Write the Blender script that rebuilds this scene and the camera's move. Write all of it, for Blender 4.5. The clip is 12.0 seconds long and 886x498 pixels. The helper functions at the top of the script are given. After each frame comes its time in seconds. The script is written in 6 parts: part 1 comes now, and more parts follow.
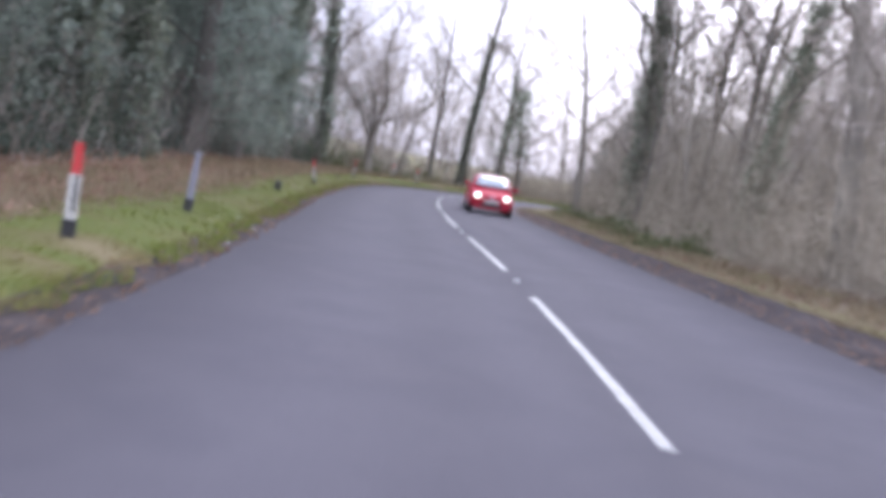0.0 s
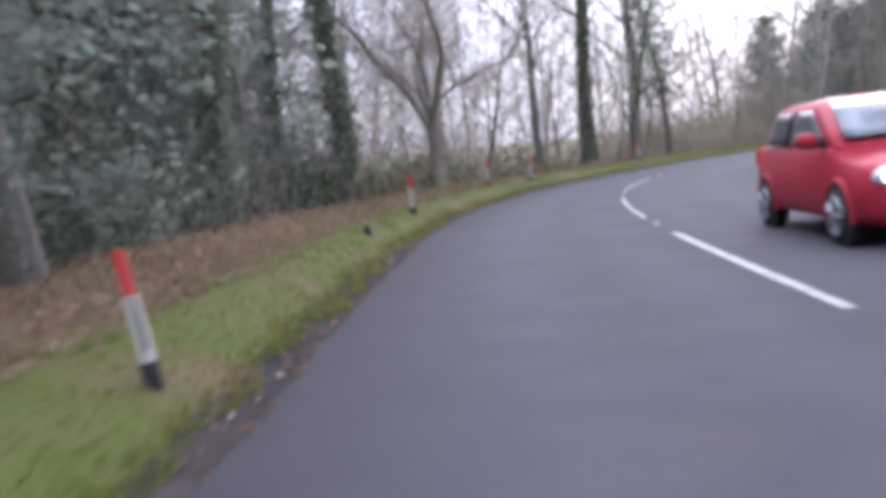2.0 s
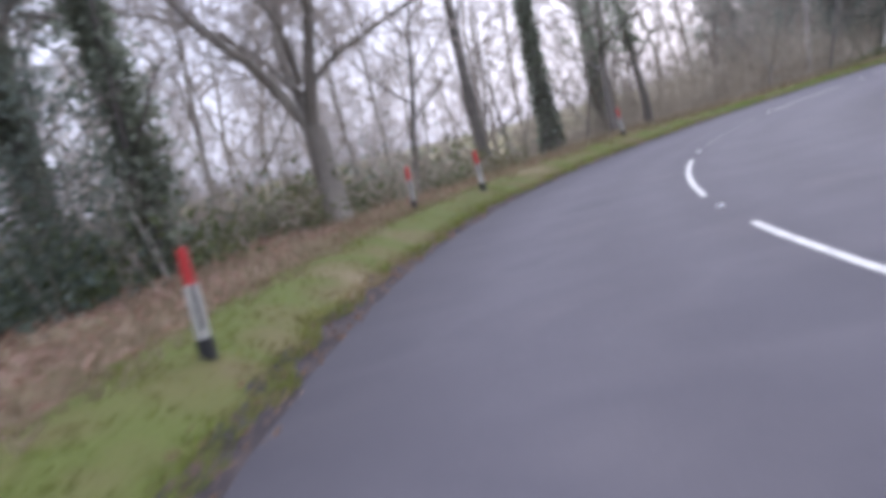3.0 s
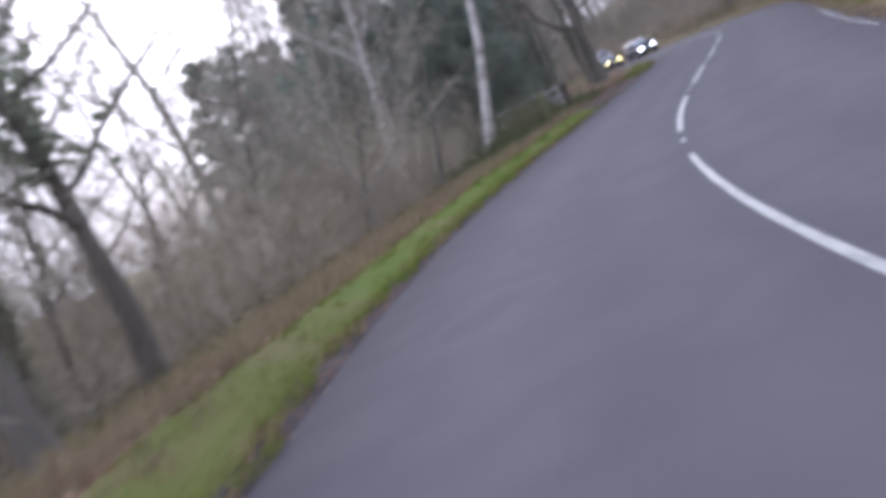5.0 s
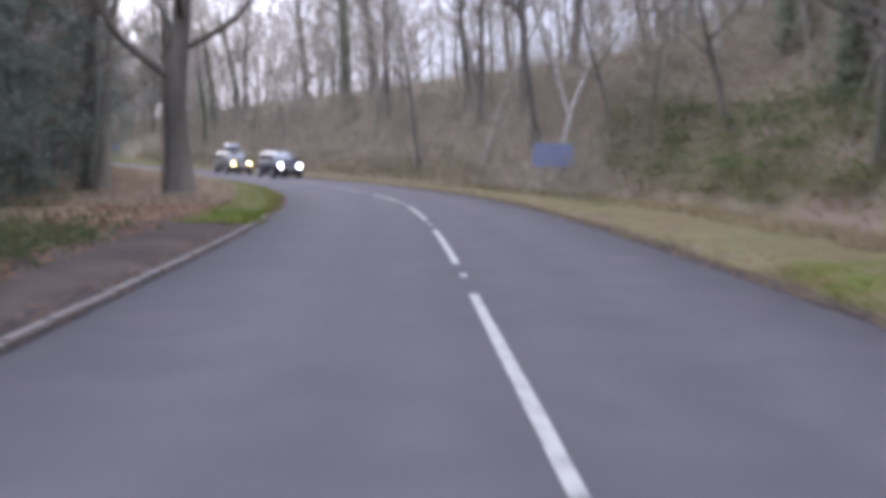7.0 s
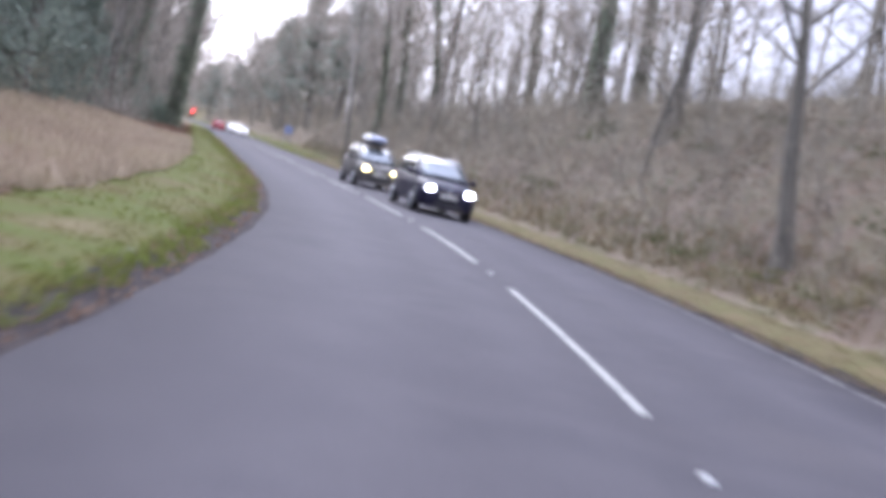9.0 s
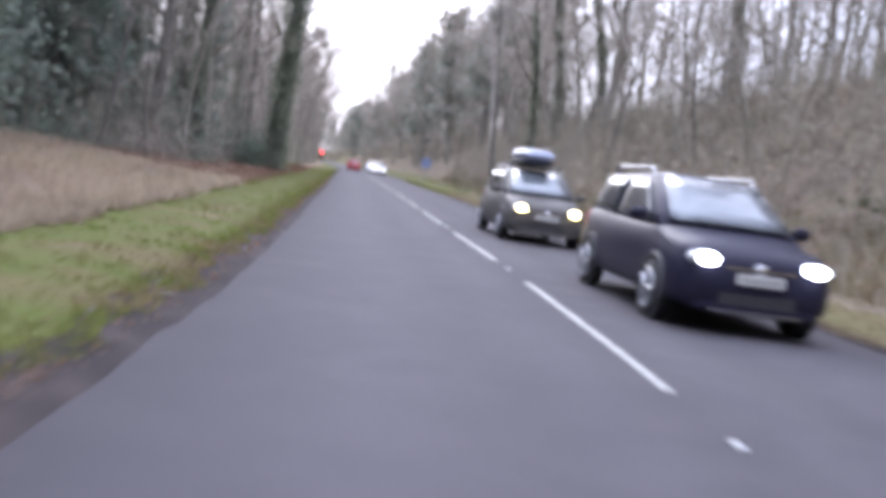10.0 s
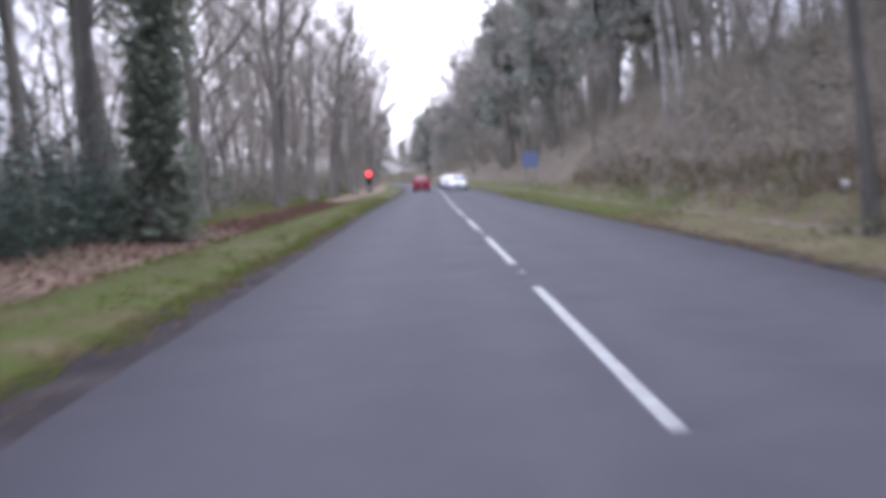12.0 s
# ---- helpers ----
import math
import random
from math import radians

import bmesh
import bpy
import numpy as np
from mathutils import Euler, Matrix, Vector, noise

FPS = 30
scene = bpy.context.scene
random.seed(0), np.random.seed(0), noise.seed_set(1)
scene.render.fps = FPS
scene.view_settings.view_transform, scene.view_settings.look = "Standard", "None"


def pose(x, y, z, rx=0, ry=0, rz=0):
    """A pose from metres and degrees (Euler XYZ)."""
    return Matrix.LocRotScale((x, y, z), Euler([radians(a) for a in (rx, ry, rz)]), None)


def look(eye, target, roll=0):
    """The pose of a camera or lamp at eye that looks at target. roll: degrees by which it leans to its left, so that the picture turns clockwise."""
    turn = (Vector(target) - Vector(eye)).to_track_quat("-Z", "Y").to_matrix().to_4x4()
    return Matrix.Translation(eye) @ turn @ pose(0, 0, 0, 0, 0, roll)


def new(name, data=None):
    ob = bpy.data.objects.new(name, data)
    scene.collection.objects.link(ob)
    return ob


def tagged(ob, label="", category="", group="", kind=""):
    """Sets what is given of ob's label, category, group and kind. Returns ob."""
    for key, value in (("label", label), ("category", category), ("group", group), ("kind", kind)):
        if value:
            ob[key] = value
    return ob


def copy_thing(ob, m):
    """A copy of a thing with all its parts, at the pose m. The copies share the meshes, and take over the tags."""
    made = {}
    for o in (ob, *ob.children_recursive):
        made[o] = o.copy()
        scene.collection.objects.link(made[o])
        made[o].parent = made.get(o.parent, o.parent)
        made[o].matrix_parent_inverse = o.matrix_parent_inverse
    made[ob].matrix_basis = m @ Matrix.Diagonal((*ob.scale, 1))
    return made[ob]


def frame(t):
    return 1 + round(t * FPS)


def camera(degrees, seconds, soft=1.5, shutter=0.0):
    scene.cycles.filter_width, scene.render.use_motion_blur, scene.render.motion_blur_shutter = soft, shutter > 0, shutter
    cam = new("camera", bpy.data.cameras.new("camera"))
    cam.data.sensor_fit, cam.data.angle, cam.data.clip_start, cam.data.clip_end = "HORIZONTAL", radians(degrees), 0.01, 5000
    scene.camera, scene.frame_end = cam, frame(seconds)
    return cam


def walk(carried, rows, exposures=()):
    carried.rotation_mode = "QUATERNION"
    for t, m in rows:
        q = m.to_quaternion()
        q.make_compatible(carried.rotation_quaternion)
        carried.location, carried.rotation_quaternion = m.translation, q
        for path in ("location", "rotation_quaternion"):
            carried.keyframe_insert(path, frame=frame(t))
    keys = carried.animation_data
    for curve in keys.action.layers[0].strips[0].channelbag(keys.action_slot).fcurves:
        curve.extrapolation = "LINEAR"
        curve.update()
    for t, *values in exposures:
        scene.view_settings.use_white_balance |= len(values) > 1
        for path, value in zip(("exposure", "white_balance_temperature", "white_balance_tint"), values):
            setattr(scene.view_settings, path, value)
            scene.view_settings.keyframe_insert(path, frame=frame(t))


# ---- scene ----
cam = camera(50.8, 12.0, soft=6.0, shutter=0.35)
# seconds, x, y, z, heading, pitch, lean
RIDE = [
    (0.0, -1.600, -5.219, 1.335, -1.75, -4.74, 9.68),
    (0.5, -1.649, 1.819, 1.376, 1.99, -4.94, 5.86),
    (1.0, -1.994, 8.700, 1.408, 5.04, -6.07, -0.03),
    (1.5, -2.645, 14.768, 1.333, 5.57, -5.43, -4.36),
    (2.0, -3.071, 20.662, 1.265, 4.36, -5.17, -7.14),
    (2.5, -3.240, 27.429, 1.288, 3.34, -5.23, -10.66),
    (2.7, -3.216, 29.983, 1.294, 2.67, -5.49, -12.43),
    (3.1, -3.067, 34.993, 1.314, -0.11, -5.73, -16.02),
    (3.5, -2.722, 39.950, 1.340, -4.80, -5.68, -19.42),
    (3.9, -1.983, 44.940, 1.371, -11.04, -5.59, -22.32),
    (4.3, -0.596, 49.953, 1.419, -17.52, -5.85, -24.44),
    (4.5, 0.405, 52.426, 1.464, -20.38, -6.28, -25.19),
    (5.0, 3.173, 57.852, 1.435, -29.19, -6.18, -25.84),
    (5.5, 7.020, 63.142, 1.474, -37.91, -6.88, -26.79),
    (6.0, 11.885, 68.072, 1.414, -46.95, -6.30, -20.57),
    (6.5, 17.362, 72.724, 1.468, -54.02, -5.16, -11.04),
    (6.7, 19.799, 74.581, 1.475, -54.87, -5.27, -5.69),
    (7.1, 24.815, 78.397, 1.457, -54.02, -5.61, 2.82),
    (7.5, 30.014, 82.402, 1.425, -51.98, -5.88, 7.95),
    (7.9, 35.274, 86.617, 1.389, -49.65, -6.08, 10.19),
    (8.3, 40.362, 91.168, 1.344, -47.44, -5.80, 10.04),
    (8.5, 42.739, 93.612, 1.310, -46.39, -5.18, 9.44),
    (9.0, 48.197, 99.769, 1.322, -42.03, -4.58, 12.78),
    (9.5, 53.621, 106.692, 1.216, -37.04, -4.59, 12.08),
    (10.0, 58.479, 113.897, 1.295, -32.22, -4.54, 7.96),
    (10.5, 63.012, 121.673, 1.305, -29.26, -4.00, 4.33),
    (11.0, 67.583, 130.174, 1.329, -27.21, -4.09, -0.17),
    (11.5, 71.859, 138.618, 1.286, -26.53, -4.15, -2.94),
    (12.0, 76.214, 147.233, 1.302, -26.49, -4.37, -2.73),
]


def ride_pose(x, y, z, yaw, pitch, roll):
    a, b = radians(yaw), radians(pitch)
    eye = Vector((x, y, z))
    return look(eye, eye + Vector((-math.sin(a) * math.cos(b), math.cos(a) * math.cos(b), math.sin(b))), roll)


# seconds, stops, kelvin, tint
LIGHTEN = [(0.0, 1.53, 5860, 17), (1.0, 1.58, 5860, 17), (2.0, 1.45, 5860, 16), (2.7, 1.48, 5860, 16), (4.4, 1.22, 5760, 16), (5.1, 1.28, 5860, 16), (5.5, 1.53, 5960, 16), (6.0, 1.63, 6010, 16), (6.7, 1.48, 6010, 16), (8.3, 1.72, 5910, 15), (9.2, 1.8, 5860, 15), (10.0, 1.66, 5860, 15), (10.5, 1.62, 5860, 15), (11.2, 1.44, 5760, 16), (12.0, 1.25, 5710, 16)]
walk(cam, [(r[0], ride_pose(*r[1:])) for r in RIDE], LIGHTEN)

# ---- light ----
world = bpy.data.worlds.new("overcast")
scene.world = world
world.use_nodes = True
wn, wl = world.node_tree.nodes, world.node_tree.links
bg = wn["Background"]
sky = wn.new("ShaderNodeTexSky")
sky.sky_type, sky.sun_disc = "NISHITA", False
sky.sun_elevation, sky.sun_rotation = radians(26), radians(20)
sky.air_density, sky.dust_density = 1.0, 3.0
cloud = wn.new("ShaderNodeTexNoise")
cloud.inputs["Scale"].default_value, cloud.inputs["Detail"].default_value = 3.2, 6
ramp = wn.new("ShaderNodeValToRGB")
ramp.color_ramp.elements[0].position, ramp.color_ramp.elements[0].color = 0.36, (4.6, 4.7, 5.7, 1)
ramp.color_ramp.elements[1].position, ramp.color_ramp.elements[1].color = 0.6, (8.2, 8.3, 9.4, 1)
wmix = wn.new("ShaderNodeMix")
wmix.data_type = "RGBA"
wmix.inputs[0].default_value = 0.9
wl.new(cloud.outputs["Fac"], ramp.inputs["Fac"])
wl.new(sky.outputs["Color"], wmix.inputs[6])
wl.new(ramp.outputs["Color"], wmix.inputs[7])
# an overcast sky is brighter overhead than near the horizon
up = wn.new("ShaderNodeTexCoord")
axis = wn.new("ShaderNodeSeparateXYZ")
rising = wn.new("ShaderNodeMath")
rising.operation, rising.use_clamp = "MULTIPLY", True
rising.inputs[1].default_value = 1.0
grade = wn.new("ShaderNodeMath")
grade.operation = "MULTIPLY_ADD"
grade.inputs[1].default_value, grade.inputs[2].default_value = 2.25, 0.57
dome = wn.new("ShaderNodeVectorMath")
dome.operation = "SCALE"
wl.new(up.outputs["Generated"], axis.inputs[0])
curve = wn.new("ShaderNodeMath")
curve.operation = "POWER"
curve.inputs[1].default_value = 1.5
wl.new(axis.outputs["Z"], rising.inputs[0])
wl.new(rising.outputs[0], curve.inputs[0])
wl.new(curve.outputs[0], grade.inputs[0])
wl.new(wmix.outputs[2], dome.inputs[0])
# and brightest round the veiled sun
aim = wn.new("ShaderNodeVectorMath")
aim.operation = "DOT_PRODUCT"
aim.inputs[1].default_value = (0.43, 0.86, 0.28)
veil = wn.new("ShaderNodeMath")
veil.operation = "POWER"
veil.inputs[1].default_value = 16.0
clear = wn.new("ShaderNodeMath")
clear.operation = "MAXIMUM"
clear.inputs[1].default_value = 0.0
glow = wn.new("ShaderNodeMath")
glow.operation = "MULTIPLY_ADD"
glow.inputs[1].default_value, glow.inputs[2].default_value = 1.3, 0.85
both = wn.new("ShaderNodeMath")
both.operation = "MULTIPLY"
wl.new(up.outputs["Generated"], aim.inputs[0])
wl.new(aim.outputs["Value"], clear.inputs[0])
wl.new(clear.outputs[0], veil.inputs[0])
wl.new(veil.outputs[0], glow.inputs[0])
wl.new(grade.outputs[0], both.inputs[0])
wl.new(glow.outputs[0], both.inputs[1])
wl.new(both.outputs[0], dome.inputs["Scale"])
wl.new(dome.outputs[0], bg.inputs["Color"])
bg.inputs["Strength"].default_value = 0.1
sun = new("sun", bpy.data.lights.new("sun", "SUN"))
sun.data.energy, sun.data.angle, sun.data.color = 0.6, radians(40), (1.0, 0.97, 0.93)
sun.matrix_world = look((0, 0, 50), (-12, -33, 32))


# ---- the road's line ----
KNOT0, KNOT = -10.0, 5.0
BEND = [3.1029, 3.3324, 3.7886, 4.9895, 4.3848, -0.9377, -3.9946, -3.0204, -3.8438, -7.6827, -15.925, -23.81, -28.381, -28.635, -23.612, -18.593,
-17.227, -13.084, -3.4032, -0.0595, 0.1036, 0.8324, 2.2817, 4.2075, 7.7395, 12.206, 13.169, 11.154, 9.4498, 10.099, 9.8455, 6.0743, 2.6642, 1.7965,
-0.192, -1.5714, 0.1754, 0.9072, -0.1406, 0.3034, 0.1874, 0.1269, 0.4038, 0.2952, -0.1102, -0.5637, -0.9011, -1.0036, -0.8609, -0.5311, -0.2156,
-0.0559]
S0, DS = -60.0, 0.5
SS = np.arange(S0, 640, DS)
_k = np.interp(SS, KNOT0 + KNOT * np.arange(len(BEND)), np.array(BEND) / 1000, left=0, right=0)
_k = _k + 0.0007 * ((SS > 228) & (SS < 330))
_h = np.concatenate([[0], np.cumsum((_k[1:] + _k[:-1]) / 2 * DS)])
_h -= np.interp(0, SS, _h)
_m = (_h[1:] + _h[:-1]) / 2
_x = np.concatenate([[0], np.cumsum(-np.sin(_m) * DS)])
_y = np.concatenate([[0], np.cumsum(np.cos(_m) * DS)])
_x -= np.interp(0, SS, _x)
_y -= np.interp(0, SS, _y)
LEFT, RIGHT = -3.72, 3.62


def heading(s):
    return np.interp(s, SS, _h)


def line(s, o):
    """Plan places s metres along the road, o metres to the right of its middle."""
    h = heading(s)
    return np.interp(s, SS, _x) + o * np.cos(h), np.interp(s, SS, _y) + o * np.sin(h)


def step(x, a, b):
    t = np.clip((np.asarray(x, float) - a) / (b - a), 0, 1)
    return t * t * (3 - 2 * t)


def rise(s, o):
    """Height of the ground."""
    s, o = np.asarray(s, float), np.asarray(o, float)
    dl, dr = LEFT - o, o - RIGHT
    a = 1 - step(s, 50, 66)
    c = step(s, 112, 130)
    b = 1 - a - c
    zl = 0.1 * step(dl, 0.1, 0.9) + 0.2 * step(s, 12, 22) * (1 - step(s, 62, 72)) * step(dl, 0.2, 1.3) + a * (0.2 * step(dl, 1.5, 6)) + b * (-0.25 * step(dl, 2, 5) - 2.2 * step(dl, 5, 20)) + c * (0.5 * step(dl, 2, 8) + 0.6 * step(dl, 8, 20))
    drive = step(s, 93, 97) * (1 - step(s, 112, 118))
    zl = zl * (1 - 0.8 * drive)
    ra = 1 - step(s, 55, 85)
    hill = 10.0 + 3.0 * (1 - step(s, 112, 140))
    start = 4.5 - 2.7 * step(s, 112, 135)
    bank = hill * (1 - np.exp(-np.clip(dr - start, 0, 99) / 9.0))
    zr = 0.1 * step(dr, 0.1, 0.9) + ra * 0.5 * step(dr, 2, 12) + (1 - ra) * bank
    z = np.where(dl > 0, zl, np.where(dr > 0, zr, 0.0))
    return z


def near(x, y):
    """The place along and across the road of plan points."""
    x, y = np.asarray(x, float), np.asarray(y, float)
    best = np.full(x.shape, 1e18)
    si = np.zeros(x.shape, int)
    for i in range(0, len(SS), 6):
        d = (x - _x[i]) ** 2 + (y - _y[i]) ** 2
        m = d < best
        best[m], si[m] = d[m], i
    h = _h[si]
    o = (x - _x[si]) * np.cos(h) + (y - _y[si]) * np.sin(h)
    return SS[si], o


def place(s, o, sink=0.0):
    x, y = line(s, o)
    return Vector((float(x), float(y), float(rise(s, o)) - sink))


# ---- building tools ----
def fast(name, v, f, smooth=False):
    """A mesh from vertices and faces of one size."""
    me = bpy.data.meshes.new(name)
    v, f = np.asarray(v, np.float32).reshape(-1, 3), np.asarray(f, np.int32)
    k = f.shape[1]
    me.vertices.add(len(v))
    me.vertices.foreach_set("co", v.ravel())
    me.loops.add(f.size)
    me.loops.foreach_set("vertex_index", f.ravel())
    me.polygons.add(len(f))
    me.polygons.foreach_set("loop_start", np.arange(0, f.size, k, dtype=np.int32))
    me.polygons.foreach_set("use_smooth", np.full(len(f), smooth))
    me.update(calc_edges=True)
    me.validate()
    return me


def part(name, data, material, parent=None, label=""):
    """One mesh object under a thing or a part."""
    if isinstance(data, bmesh.types.BMesh):
        me = bpy.data.meshes.new(name)
        data.to_mesh(me)
        data.free()
        data = me
    if material and not data.materials:
        data.materials.append(material)
    ob = new(name, data)
    if parent:
        ob.parent = parent
    return tagged(ob, label)


class Sticks:
    """Gathers tapered sticks and tubes into one mesh."""

    def __init__(self):
        self.v, self.f, self.n = [], [], 0

    def many(self, a, b, ra, rb, sides=3):
        a, b = np.asarray(a, float).reshape(-1, 3), np.asarray(b, float).reshape(-1, 3)
        n = len(a)
        d = b - a
        d /= np.linalg.norm(d, axis=1, keepdims=True) + 1e-9
        ref = np.where(np.abs(d[:, 2:]) > 0.9, [[1.0, 0, 0]], [[0, 0, 1.0]])
        u = np.cross(d, ref)
        u /= np.linalg.norm(u, axis=1, keepdims=True) + 1e-9
        w = np.cross(d, u)
        ang = np.arange(sides) * 2 * np.pi / sides
        ring = u[:, None] * np.cos(ang)[None, :, None] + w[:, None] * np.sin(ang)[None, :, None]
        ra, rb = np.broadcast_to(ra, n)[:, None, None], np.broadcast_to(rb, n)[:, None, None]
        v = np.concatenate([a[:, None] + ring * ra, b[:, None] + ring * rb], 1)
        i = np.arange(sides)
        j = (i + 1) % sides
        q = np.concatenate([np.stack([i, j, j + sides], -1), np.stack([i, j + sides, i + sides], -1)])
        f = q[None] + (np.arange(n) * 2 * sides)[:, None, None] + self.n
        self.v.append(v.reshape(-1, 3))
        self.f.append(f.reshape(-1, 3))
        self.n += n * 2 * sides

    def spikes(self, a, b, r):
        """Three-sided twigs that end in a point."""
        a, b = np.asarray(a, float).reshape(-1, 3), np.asarray(b, float).reshape(-1, 3)
        n = len(a)
        d = b - a
        u = np.cross(d, np.array([0.31, 0.83, 0.46]))
        u /= np.linalg.norm(u, axis=1, keepdims=True) + 1e-9
        w = np.cross(d, u)
        w /= np.linalg.norm(w, axis=1, keepdims=True) + 1e-9
        r = np.broadcast_to(r, n)[:, None]
        v = np.stack([a + u * r, a + (-0.5 * u + 0.87 * w) * r, a + (-0.5 * u - 0.87 * w) * r, b], 1)
        f = np.array([[0, 1, 3], [1, 2, 3], [2, 0, 3]])[None] + (np.arange(n) * 4)[:, None, None] + self.n
        self.v.append(v.reshape(-1, 3))
        self.f.append(f.reshape(-1, 3))
        self.n += 4 * n

    def slivers(self, a, b, r):
        """Hair-thin far twigs, one narrow blade each."""
        a, b = np.asarray(a, float).reshape(-1, 3), np.asarray(b, float).reshape(-1, 3)
        u = np.cross(b - a, np.random.default_rng(len(a)).normal(size=a.shape))
        u *= r / (np.linalg.norm(u, axis=1, keepdims=True) + 1e-9)
        self.v.append(np.stack([a + u, a - u, b], 1).reshape(-1, 3))
        self.f.append(np.arange(3 * len(a)).reshape(-1, 3) + self.n)
        self.n += 3 * len(a)

    def tube(self, pts, radii, sides=7, rough=0.0, rng=None):
        pts = np.asarray(pts, float)
        n = len(pts)
        d = np.gradient(pts, axis=0)
        d /= np.linalg.norm(d, axis=1, keepdims=True) + 1e-9
        ref = np.array([1.0, 0.2, 0.1])
        u = np.cross(d, ref)
        u /= np.linalg.norm(u, axis=1, keepdims=True) + 1e-9
        w = np.cross(d, u)
        ang = np.arange(sides) * 2 * np.pi / sides
        r = np.asarray(radii, float)[:, None] * (1 + (rng.normal(0, rough, (n, sides)) if rough else 0))
        v = pts[:, None] + (u[:, None] * np.cos(ang)[None, :, None] + w[:, None] * np.sin(ang)[None, :, None]) * r[..., None]
        i = np.arange(sides)
        j = (i + 1) % sides
        q = np.concatenate([np.stack([i, j, j + sides], -1), np.stack([i, j + sides, i + sides], -1)])
        f = q[None] + (np.arange(n - 1) * sides)[:, None, None] + self.n
        self.v.append(v.reshape(-1, 3))
        self.f.append(f.reshape(-1, 3))
        self.n += n * sides

    def mesh(self, name, smooth=False):
        return fast(name, np.concatenate(self.v), np.concatenate(self.f), smooth)


def leaves(centres, size, rng, name, up=0.0, stretch=1.5):
    """Small bent leaf blades, each of two quads."""
    c = np.asarray(centres, float).reshape(-1, 3)
    n = len(c)
    a = rng.normal(size=(n, 3))
    a[:, 2] *= 0.7
    a /= np.linalg.norm(a, axis=1, keepdims=True)
    b = np.cross(a, rng.normal(size=(n, 3)))
    b /= np.linalg.norm(b, axis=1, keepdims=True)
    k = np.cross(a, b)
    s = (size * rng.uniform(0.6, 1.4, n))[:, None]
    a, b, k = a * s * stretch, b * s, k * s * 0.3
    v = np.stack([c - a, c - b * 0.9 + k, c + a, c + b * 0.9 + k], 1).reshape(-1, 3)
    f = np.stack([[0, 1, 2], [0, 2, 3]])[None] + (np.arange(n) * 4)[:, None, None]
    return fast(name, v, f.reshape(-1, 3))


# ---- materials ----
def material(name, stops, scale=3.0, rough=0.8, bump=0.0, fine=0.0, detail=5, metal=0.0, coat=0.0, vary=0.0, stretch=None, bump_dist=0.02, fine_scale=None, spec=None, thin=0.0):
    """Colours over a noise of that scale per metre, with a finer noise, relief and a change from piece to piece."""
    m = bpy.data.materials.new(name)
    m.use_nodes = True
    n, l = m.node_tree.nodes, m.node_tree.links
    p = n["Principled BSDF"]
    p.inputs["Roughness"].default_value, p.inputs["Metallic"].default_value = rough, metal
    if spec is not None:
        p.inputs["Specular IOR Level"].default_value = spec
    if coat:
        p.inputs["Coat Weight"].default_value = coat
        p.inputs["Coat Roughness"].default_value = 0.08
    geo = n.new("ShaderNodeTexCoord")
    src = geo.outputs["Object"]
    if stretch:
        mp = n.new("ShaderNodeMapping")
        mp.inputs["Scale"].default_value = stretch
        l.new(src, mp.inputs["Vector"])
        src = mp.outputs["Vector"]
    big = n.new("ShaderNodeTexNoise")
    big.inputs["Scale"].default_value, big.inputs["Detail"].default_value = scale, detail
    l.new(src, big.inputs["Vector"])
    r = n.new("ShaderNodeValToRGB")
    e = r.color_ramp.elements
    while len(e) < len(stops):
        e.new(0.5)
    for i, c in enumerate(stops):
        e[i].position = 0.3 + 0.4 * i / max(1, len(stops) - 1)
        e[i].color = (*c, 1)
    l.new(big.outputs["Fac"], r.inputs["Fac"])
    col = r.outputs["Color"]
    small = n.new("ShaderNodeTexNoise")
    small.inputs["Scale"].default_value, small.inputs["Detail"].default_value = fine_scale or scale * 14, 3
    l.new(src, small.inputs["Vector"])
    if fine or vary:
        hsv = n.new("ShaderNodeHueSaturation")
        l.new(col, hsv.inputs["Color"])
        val = n.new("ShaderNodeMath")
        val.operation = "MULTIPLY_ADD"
        l.new(small.outputs["Fac"], val.inputs[0])
        val.inputs[1].default_value, val.inputs[2].default_value = 2 * fine, 1 - fine
        out = val.outputs[0]
        if vary:
            info = n.new("ShaderNodeObjectInfo")
            isl = n.new("ShaderNodeNewGeometry")
            add = n.new("ShaderNodeMath")
            l.new(info.outputs["Random"], add.inputs[0])
            l.new(isl.outputs["Random Per Island"], add.inputs[1])
            v2 = n.new("ShaderNodeMath")
            v2.operation = "MULTIPLY_ADD"
            l.new(add.outputs[0], v2.inputs[0])
            v2.inputs[1].default_value, v2.inputs[2].default_value = vary, 1 - vary
            mul = n.new("ShaderNodeMath")
            mul.operation = "MULTIPLY"
            l.new(out, mul.inputs[0])
            l.new(v2.outputs[0], mul.inputs[1])
            out = mul.outputs[0]
        l.new(out, hsv.inputs["Value"])
        col = hsv.outputs["Color"]
    l.new(col, p.inputs["Base Color"])
    if thin:
        tl = n.new("ShaderNodeBsdfTranslucent")
        l.new(col, tl.inputs["Color"])
        mx = n.new("ShaderNodeMixShader")
        mx.inputs[0].default_value = thin
        l.new(p.outputs[0], mx.inputs[1])
        l.new(tl.outputs[0], mx.inputs[2])
        l.new(mx.outputs[0], n["Material Output"].inputs["Surface"])
    if bump:
        b = n.new("ShaderNodeBump")
        b.inputs["Strength"].default_value, b.inputs["Distance"].default_value = bump, bump_dist
        l.new(small.outputs["Fac"], b.inputs["Height"])
        l.new(b.outputs["Normal"], p.inputs["Normal"])
    return m


